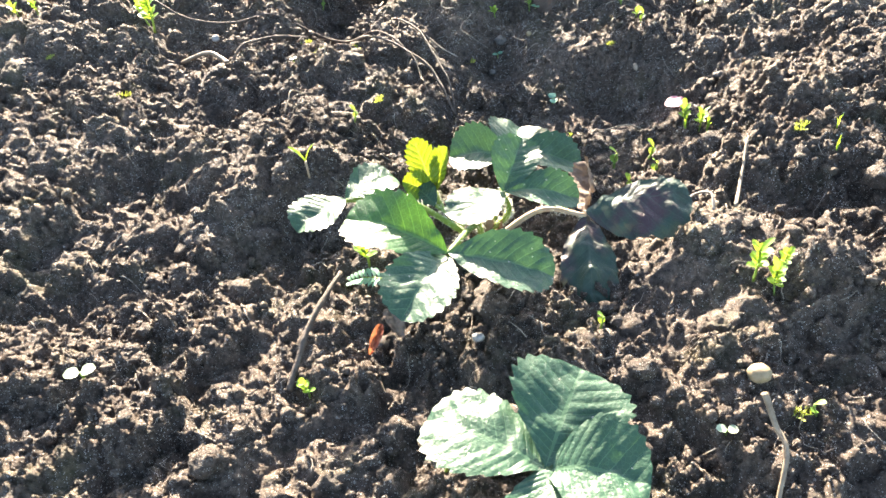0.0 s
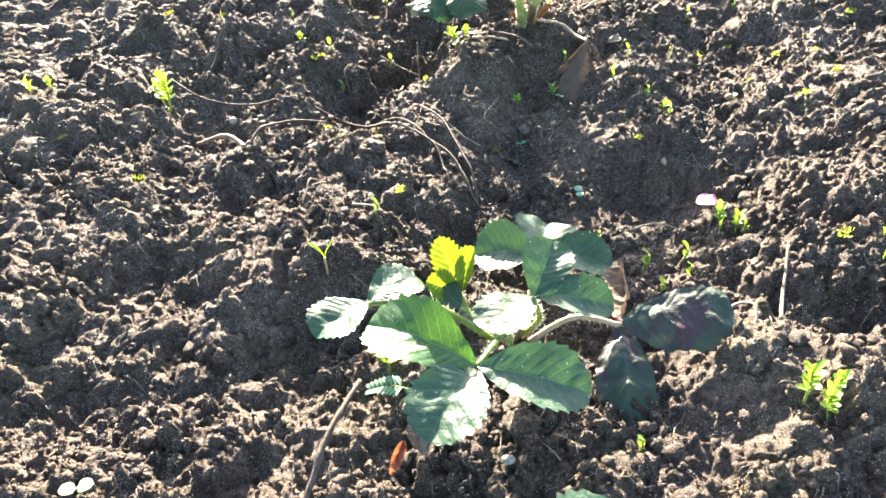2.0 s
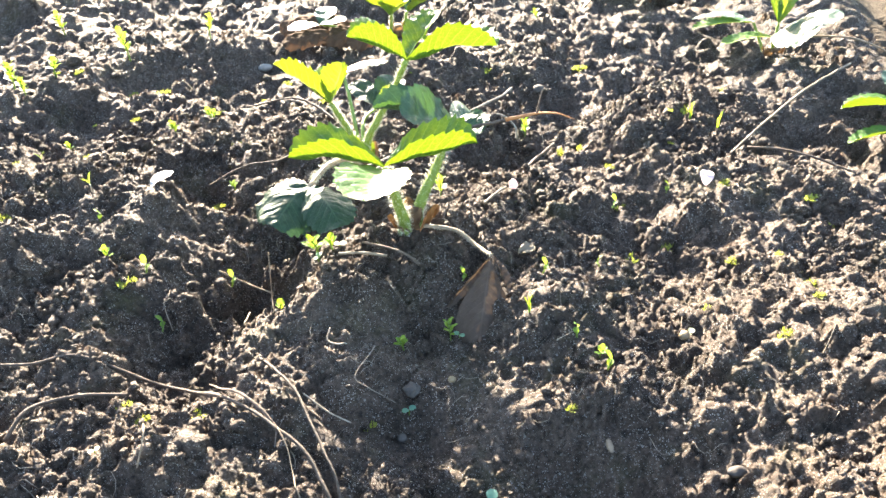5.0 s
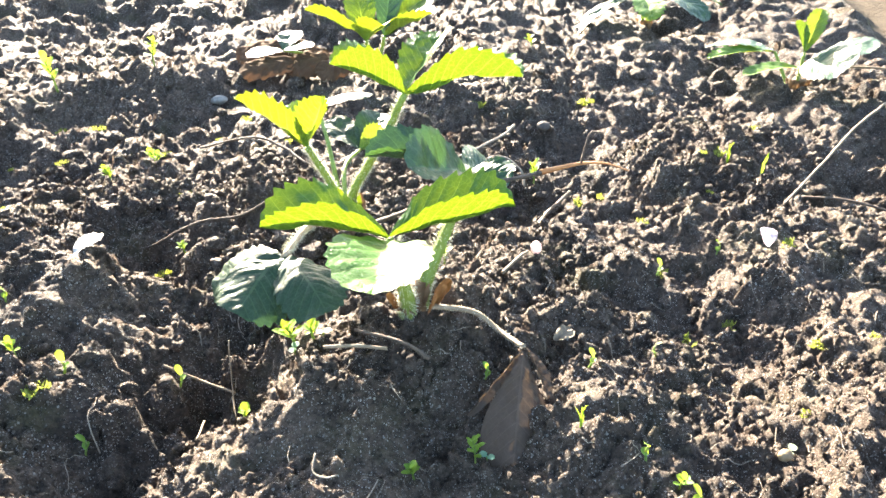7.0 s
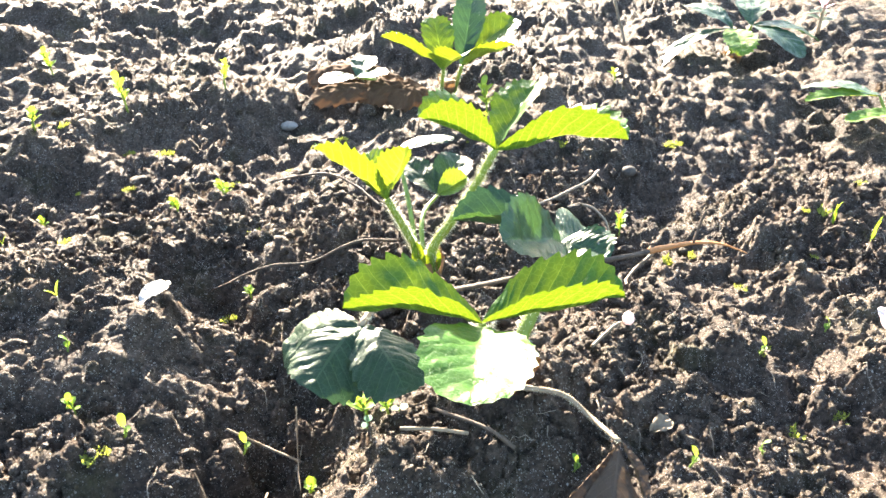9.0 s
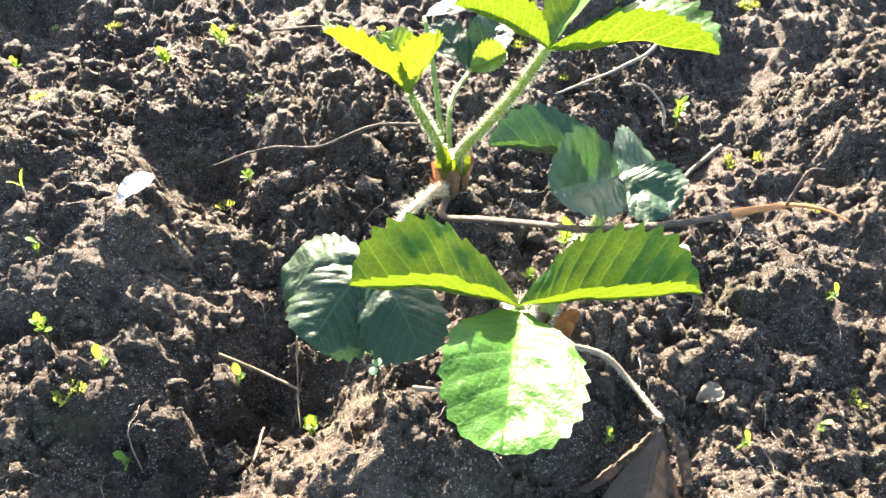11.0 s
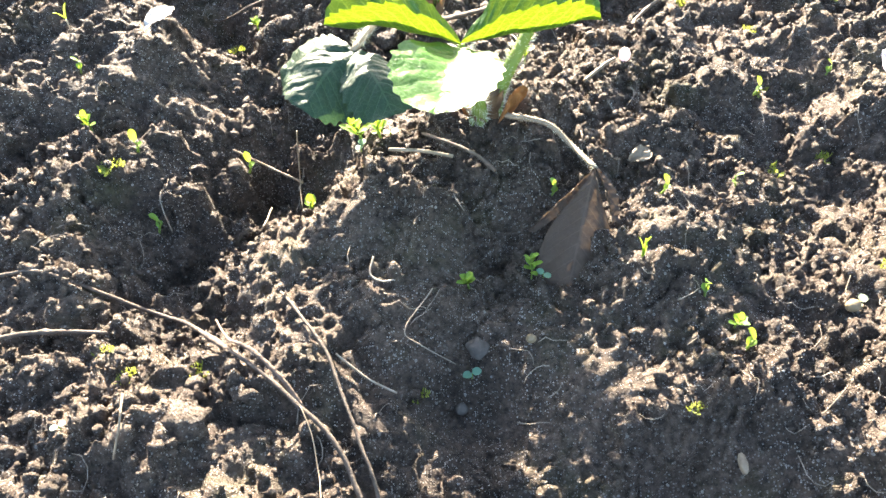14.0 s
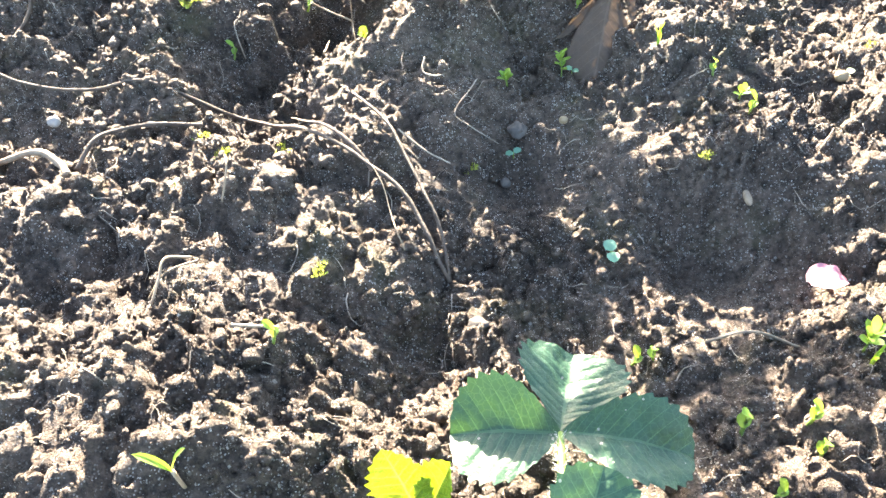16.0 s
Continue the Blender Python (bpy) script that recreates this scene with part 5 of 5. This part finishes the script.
def fern_weed(base, tip, label):
    """A feathery leaf lying out from a stem, with pairs of narrow lobes."""
    base, tip = np.asarray(base, float), np.asarray(tip, float)
    w = thing("weed", base, label, "weed", "weeds in the bed")
    stem([base, (base + tip) / 2 + np.array((0, 0, 0.003)), tip], (0.0006, 0.0003), STALK, w)
    way = unit(tip - base)
    side = unit(np.cross(way, (0, 0, 1)))
    for i in range(8):
        f = 0.25 + 0.10 * i
        b = base + (tip - base) * f + np.array((0, 0, 0.012 * f * (1 - f)))
        for k in (-1, 1):
            blade(b, b + (side * k + way * 0.5) * 0.0058 * (1.15 - 0.7 * f) + np.array((0, 0, 0.0008)), 0.0017, SEED_LEAF, w)
    return w


def grass_tuft(seed, height, count, label):
    rnd = random.Random(seed)
    w = thing("grass_tuft", (0, 0, 0), label, "grass", "grass tufts in the bed")
    for i in range(count):
        a = rnd.uniform(0, 6.28)
        lean = rnd.uniform(0.1, 0.7)
        t = np.array((math.cos(a) * lean, math.sin(a) * lean, 1.0)) * height * rnd.uniform(0.6, 1.0)
        b = np.array((math.cos(a), math.sin(a), 0)) * 0.0008
        blade(b - (0, 0, 0.002), t, 0.0013, WEED, w, up=(-math.cos(a), -math.sin(a), 0.3), fold=0.5, wedge=0.2)
    return w


def moss_tuft(seed, radius, label):
    """A low yellow-green cushion of tiny leaves, one mesh."""
    rnd = random.Random(seed)
    verts, faces = [], []
    for i in range(70):
        a, r = rnd.uniform(0, 6.28), radius * math.sqrt(rnd.random())
        b = np.array((math.cos(a) * r, math.sin(a) * r * 0.6, -0.0005))
        way = unit((rnd.gauss(0, 0.6), rnd.gauss(0, 0.6), 1))
        side = unit(np.cross(way, (rnd.gauss(0, 1), rnd.gauss(0, 1), 0.1)))
        length, wd = rnd.uniform(0.0012, 0.0034), rnd.uniform(0.0003, 0.0007)
        k = len(verts)
        verts += [b - side * wd * 0.5, b + side * wd * 0.5, b + way * length * 0.6 + side * wd, b + way * length, b + way * length * 0.6 - side * wd]
        faces += [(k, k + 1, k + 2, k + 3, k + 4)]
    return tagged(part("moss_tuft", np.array(verts), faces, MOSS, None, label, (0, 0, 0)), category="moss", group="moss tufts on the soil")


MADE = {}


def plant_at(key, maker, spots):
    """Put a kind of small plant at every spot: x, y, size and turn in degrees."""
    for x, y, size, turn in spots:
        size *= 0.82
        m = Matrix.Translation((x, y, surf(x, y, 0.0012) - 0.0004)) @ pose(0, 0, 0, 0, 0, turn)
        if key not in MADE:
            MADE[key] = (maker(), size)
            MADE[key][0].matrix_basis = m @ Matrix.Diagonal((size, size, size, 1))
        else:
            s = size / MADE[key][1]
            copy_thing(MADE[key][0], m @ Matrix.Diagonal((s, s, s, 1)))


plant_at("pair", lambda: seedling_pair(SEED_LEAF, "seedling with two round blue-green seed leaves"), [
    (0.0385, 0.3815, 1.2, 92), (0.009, 0.4335, 0.8, 20), (-0.030, 0.521, 0.8, 70), (0.035, 0.4655, 0.7, 140)])
plant_at("pale_pair", lambda: seedling_pair(PALE_LEAF, "pale sunlit seedling with two open seed leaves"), [
    (-0.163, 0.182, 1.5, 12), (0.078, 0.148, 0.9, -10), (-0.110, 0.404, 0.55, 30), (0.136, 0.447, 0.8, 40), (-0.018, 0.520, 0.75, 10)])
plant_at("sprig_tall", lambda: weed_sprig(3, 0.020, 9, 0.0095, 0.0040, "upright bright green weed with small pointed leaves"), [
    (-0.193, 0.830, 1.25, 80), (-0.129, 0.845, 1.0, 200),
    (0.047, 0.803, 1.2, 30), (0.037, 0.576, 0.8, 90), (-0.300, 0.471, 0.7, 10), (-0.268, 0.909, 1.0, 60), (0.100, 0.328, 0.7, 45), (0.031, 0.466, 0.6, 300)])
plant_at("sprig_fine", lambda: weed_sprig(27, 0.017, 15, 0.0078, 0.0038, "bushy yellow-green weed with many small narrow leaves"), [
    (-0.212, 0.462, 1.5, 0), (-0.216, 0.468, 1.0, 150), (0.103, 0.213, 1.05, 40), (0.110, 0.207, 0.9, 130), (0.113, 0.214, 0.75, 250), (0.106, 0.322, 0.7, 20), (0.101, 0.664, 0.8, 60), (-0.272, 0.790, 1.2, 30), (-0.255, 0.770, 0.9, 200)])
plant_at("sprig_low", lambda: weed_sprig(8, 0.009, 8, 0.0065, 0.0034, "low green weed with a few small leaves"), [
    (-0.136, 0.533, 0.9, 0), (-0.030, 0.525, 1.3, 50), (-0.022, 0.522, 1.0, 120), (0.094, 0.440, 0.7, 200), (-0.112, 0.713, 1.0, 20), (-0.132, 0.692, 0.8, 100),
    (-0.237, 0.788, 1.3, 220), (-0.290, 0.476, 1.0, 0), (-0.075, 0.177, 0.9, 10), (0.009, 0.463, 0.8, 77), (-0.052, 0.514, 0.9, 150),
    (-0.212, 0.709, 0.8, 15), (-0.086, 0.623, 0.7, 90), (0.022, 0.559, 0.7, 170), (-0.055, 0.242, 1.2, 20), (0.142, 0.840, 1.0, 30), (-0.133, 0.693, 0.9, 30), (-0.109, 0.708, 0.8, 200), (-0.340, 1.112, 1.4, 0)])
plant_at("leaf_pair", lambda: weed_sprig(15, 0.007, 2, 0.0055, 0.0032, "tiny bright green sprout"), [
    (-0.116, 0.522, 1.0, 0), (-0.107, 0.495, 0.9, 60), (0.086, 0.450, 0.9, 100), (0.094, 0.430, 1.0, 30), (0.079, 0.493, 0.8, 10), (0.110, 0.502, 0.8, 200),
    (0.079, 0.308, 1.1, 40), (0.062, 0.308, 1.3, 80), (0.038, 0.338, 0.9, 0), (0.044, 0.336, 0.9, 120), (-0.0675, 0.3345, 0.9, 50), (0.040, 0.497, 0.8, 20), (0.041, 0.197, 0.9, 80),
    (-0.021, 0.140, 1.1, 40), (0.081, 0.299, 1.1, 100), (0.065, 0.289, 0.9, 10), (0.165, 0.569, 0.8, 50), (0.130, 0.555, 0.8, 0), (-0.147, 0.564, 0.8, 90), (0.112, 0.156, 1.0, 200), (-0.077, 0.526, 0.9, 10)])
plant_at("fork", lambda: weed_fork(5, 0.014, "thin pink-stemmed sprout with two narrow seed leaves"), [
    (-0.0863, 0.2935, 1.6, 0), (-0.154, 0.584, 1.0, 60), (-0.211, 0.661, 0.9, 10)])
plant_at("grass", lambda: grass_tuft(9, 0.016, 4, "small tuft of thin bright grass blades"), [
    (0.067, 0.463, 1.0, 0), (0.099, 0.322, 1.0, 70), (0.108, 0.316, 0.9, 140), (0.160, 0.295, 0.8, 30), (0.207, 0.649, 1.2, 0), (0.219, 0.632, 1.5, 60), (0.240, 0.452, 1.2, 20), (0.157, 0.284, 0.7, 90)])
plant_at("moss", lambda: moss_tuft(11, 0.006, "yellow-green moss tuft on the soil"), [
    (-0.122, 0.512, 0.9, 0), (-0.099, 0.425, 0.8, 40), (-0.077, 0.427, 0.8, 90), (-0.108, 0.434, 0.7, 10), (0.131, 0.519, 1.0, 70), (0.152, 0.525, 0.9, 30), (-0.209, 0.385, 1.0, 20),
    (-0.263, 0.423, 0.6, 50), (0.087, 0.757, 1.1, 100), (0.160, 0.760, 1.2, 0), (0.033, 0.713, 1.0, 40), (0.207, 0.660, 1.0, 80), (-0.097, 0.616, 0.8, 10), (-0.009, 0.425, 0.8, 0),
    (0.146, 0.300, 0.9, 30), (0.106, 0.155, 0.8, 0), (-0.058, 0.367, 0.7, 60), (-0.124, 0.510, 0.8, 120), (0.178, 0.500, 0.9, 10), (0.170, 0.430, 0.8, 200), (0.195, 0.560, 0.9, 45), (-0.160, 0.780, 1.2, 10), (0.120, 0.640, 0.9, 80), (0.075, 0.410, 0.6, 10)])

spots = random.Random(77)
plant_at("moss", None, [(spots.uniform(*bx_), spots.uniform(*by_), spots.uniform(0.4, 0.95), spots.uniform(0, 360))
    for count, bx_, by_ in ((16, (0.12, 0.27), (0.44, 0.70)), (12, (-0.24, -0.10), (0.55, 0.80)), (8, (-0.12, 0.10), (0.66, 0.80))) for _ in range(count)])

fern_weed((-0.044, 0.2300, surf(-0.044, 0.2300) + 0.003), (-0.063, 0.2310, surf(-0.063, 0.2310) + 0.007), "feathery grey-green weed leaf under the strawberry leaves")

# pink-flowered weed at the far end of the bed
gx, gy = 0.346, 0.955
w = thing("flowering_weed", (gx, gy, surf(gx, gy)), "small weed with a purple-pink flower head and drooping leaves", "weed")
gz = surf(gx, gy)
stem([(gx, gy, gz - 0.002), (gx, gy, gz + 0.014), (gx + 0.001, gy, gz + 0.030)], (0.0016, 0.0010), STALK_PINK, w)
for i in range(9):
    a = i * 2.4
    b = np.array((gx, gy, gz + 0.008 + 0.002 * i))
    blade(b, b + np.array((math.cos(a), math.sin(a), 0.1 if i < 5 else 0.8)) * (0.013 if i < 5 else 0.008), 0.007 if i < 5 else 0.004, LEAF_DARK if i < 5 else FLOWER, w, name="leaf" if i < 5 else "petal")
for i in range(8):
    a = i * 0.79
    b = np.array((gx, gy, gz + 0.028))
    blade(b, b + np.array((math.cos(a) * 0.8, math.sin(a) * 0.8, 0.7)) * 0.009, 0.005, FLOWER, w, name="petal")

# grass beyond the path
rnd = random.Random(5)
verts, faces = [], []
for i in range(7000):
    y = rnd.uniform(0.3, 3.0)
    x = 0.80 + 0.33 * (y - 0.895) + rnd.uniform(-0.03, 0.03) + rnd.expovariate(1.6)
    z = surf(x, y)
    h = rnd.uniform(0.03, 0.09)
    a = rnd.uniform(0, 6.28)
    way = np.array((math.cos(a) * 0.5, math.sin(a) * 0.5, 1.0)) * h
    side = np.array((-math.sin(a), math.cos(a), 0)) * 0.0022
    b = np.array((x, y, z - 0.002))
    k = len(verts)
    verts += [b - side, b + side, b + way * 0.6 + side * 0.7, b + way + np.array((math.cos(a), math.sin(a), -0.2)) * h * 0.3, b + way * 0.6 - side * 0.7]
    faces += [(k, k + 1, k + 2, k + 3, k + 4)]
tagged(part("grass", np.array(verts), faces, WEED, None, "rough green grass beyond the sandy path", (0.9, 1.3, 0)), category="grass", kind="stuff")


# ---- loose soil: clods that could be picked up, and fine crumbs ----
def clod_mesh(seed):
    bm = bmesh.new()
    bmesh.ops.create_icosphere(bm, subdivisions=3, radius=1.0)
    for q in bm.verts:
        p = q.co.normalized()
        o = Vector((seed * 2.3, seed * 1.1, 0))
        k = 1 + 0.34 * noise.noise(p * 1.3 + o) + 0.34 * abs(noise.noise(p * 2.8 + o)) + 0.26 * noise.noise(p * 5.0 + o) + 0.16 * noise.noise(p * 9.0 + o)
        q.co = p * k * 0.005
        q.co.z *= 0.8
    m = bpy.data.meshes.new("soil_clod")
    bm.to_mesh(m)
    bm.free()
    m.materials.append(CLOD)
    m.polygons.foreach_set("use_smooth", [True] * len(m.polygons))
    return m


CLODS = [clod_mesh(i) for i in range(7)]
rnd = random.Random(21)


def clod(x, y, r, label="dark crumbly clod of soil"):
    ob = new("soil_clod", CLODS[rnd.randrange(7)])
    ob.matrix_basis = Matrix.Translation((x, y, surf(x, y) + r * 0.25)) @ pose(0, 0, 0, rnd.uniform(-25, 25), rnd.uniform(-25, 25), rnd.uniform(0, 360)) @ Matrix.Diagonal((r / 0.005, r / 0.005 * rnd.uniform(0.75, 1.1), r / 0.005 * rnd.uniform(0.75, 1.05), 1))
    return tagged(ob, label, "soil clod", "loose soil clods")


for i in range(130):
    x, y = rnd.uniform(-0.26, 0.30), rnd.uniform(0.13, 0.86)
    if any(math.hypot(x - fx_, y - fy_) < fs_ * 1.1 * share for fx_, fy_, fs_, share in SMOOTHED):
        continue
    clod(x, y, 0.0026 + 0.0040 * rnd.random() ** 2)


def crumbs(name, count, box, low, high, mat, label, seed, level=1, rough=0.35, power=2.8, clear=0.6):
    """Many loose irregular grains strewn over the soil, one mesh; level: how finely each one is shaped."""
    g = np.random.default_rng(seed)
    bm = bmesh.new()
    if level:
        bmesh.ops.create_icosphere(bm, subdivisions=level, radius=1.0)
    else:
        bmesh.ops.create_cone(bm, cap_ends=True, segments=4, radius1=1.0, radius2=0.3, depth=1.2)
        bmesh.ops.triangulate(bm, faces=bm.faces[:])
    bv = np.array([q.co[:] for q in bm.verts])
    bf = np.array([[q.index for q in p.verts] for p in bm.faces])
    bm.free()
    x, y = g.uniform(box[0], box[1], count), g.uniform(box[2], box[3], count)
    i, j = np.searchsorted(GX, x), np.searchsorted(GY, y)
    kept = (crumbly[j, i] + g.uniform(-0.9, 0.9, count) > -0.45) & (g.random(count) > clear * firm[j, i])
    x, y, i, j = x[kept], y[kept], i[kept], j[kept]
    count = len(x)
    r = low + (high - low) * g.random(count) ** power
    c = np.stack([JX[j, i], JY[j, i], HH[j, i] + 0.25 * r], -1)
    way = g.normal(size=(count, 3, 3))
    k = 1 + g.uniform(-rough, rough, (count, len(bv))) + 0.22 * np.sin(3.0 * np.einsum("vi,cji->cvj", bv, way)).sum(-1) / 1.7
    v = (bv[None] * k[..., None] * r[:, None, None] * g.uniform(0.65, 1.2, (count, 1, 3)) + c[:, None]).reshape(-1, 3)
    f = (bf[None] + (np.arange(count) * len(bv))[:, None, None]).reshape(-1, 3)
    m = bpy.data.meshes.new(name)
    m.vertices.add(len(v))
    m.vertices.foreach_set("co", v.astype(np.float32).ravel())
    m.loops.add(f.size)
    m.loops.foreach_set("vertex_index", f.ravel().astype(np.int32))
    m.polygons.add(len(f))
    m.polygons.foreach_set("loop_start", np.arange(0, f.size, 3, dtype=np.int32))
    m.polygons.foreach_set("use_smooth", np.full(len(f), level > 1))
    m.materials.append(mat)
    m.update(calc_edges=True)
    return tagged(new(name, m), label, "soil", kind="stuff")


crumbs("soil_crumbs", 6200, (-0.30, 0.30, 0.12, 0.74), 0.0011, 0.0030, CLOD, "loose crumbs of dark soil strewn over the bed", 3, 2, 0.22, 2.2)
crumbs("fine_soil_crumbs", 52000, (-0.26, 0.27, 0.12, 0.70), 0.0004, 0.0012, CLOD, "fine crumbs of dark soil strewn over the bed", 8, 1, 0.40, 1.8)
crumbs("soil_grit", 20000, (-0.25, 0.27, 0.12, 0.62), 0.00025, 0.0010, CLOD, "fine angular grit of dark soil", 5, 0)
crumbs("sand_grains", 6000, (-0.24, 0.26, 0.12, 0.66), 0.00016, 0.00055, STONE, "pale sand grains strewn over the soil", 4, 0, clear=0.0)
crumbs("sand_in_hollow", 7000, (-0.05, 0.13, 0.33, 0.50), 0.00014, 0.00048, STONE, "pale sand grains washed into the firm hollow", 9, 0, clear=0.0)


def fibres(count, box, seed):
    """Thin root hairs and straw bits caught between the crumbs, one mesh."""
    r = random.Random(seed)
    verts, faces = [], []
    for _ in range(count):
        x, y = r.uniform(box[0], box[1]), r.uniform(box[2], box[3])
        a, length = r.uniform(0, 6.28), r.uniform(0.004, 0.016)
        pts, turn = [], r.uniform(-0.5, 0.5)
        for i in range(6):
            pts.append((x, y, surf(x, y) + 0.0004 + r.uniform(0, 0.0012)))
            x, y = x + math.cos(a) * length / 5, y + math.sin(a) * length / 5
            a += turn + r.uniform(-0.4, 0.4)
        v, f = tube(np.array(pts), (r.uniform(0.00012, 0.00028), 0.0001), 4)
        k = len(verts)
        verts += list(v)
        faces += [tuple(q + k for q in p) for p in f]
    return tagged(part("root_fibres", np.array(verts), faces, ROOT, None, "fine pale root fibres among the soil crumbs", (0, 0.4, 0)), category="roots", kind="stuff")


fibres(760, (-0.22, 0.24, 0.14, 0.70), 6)
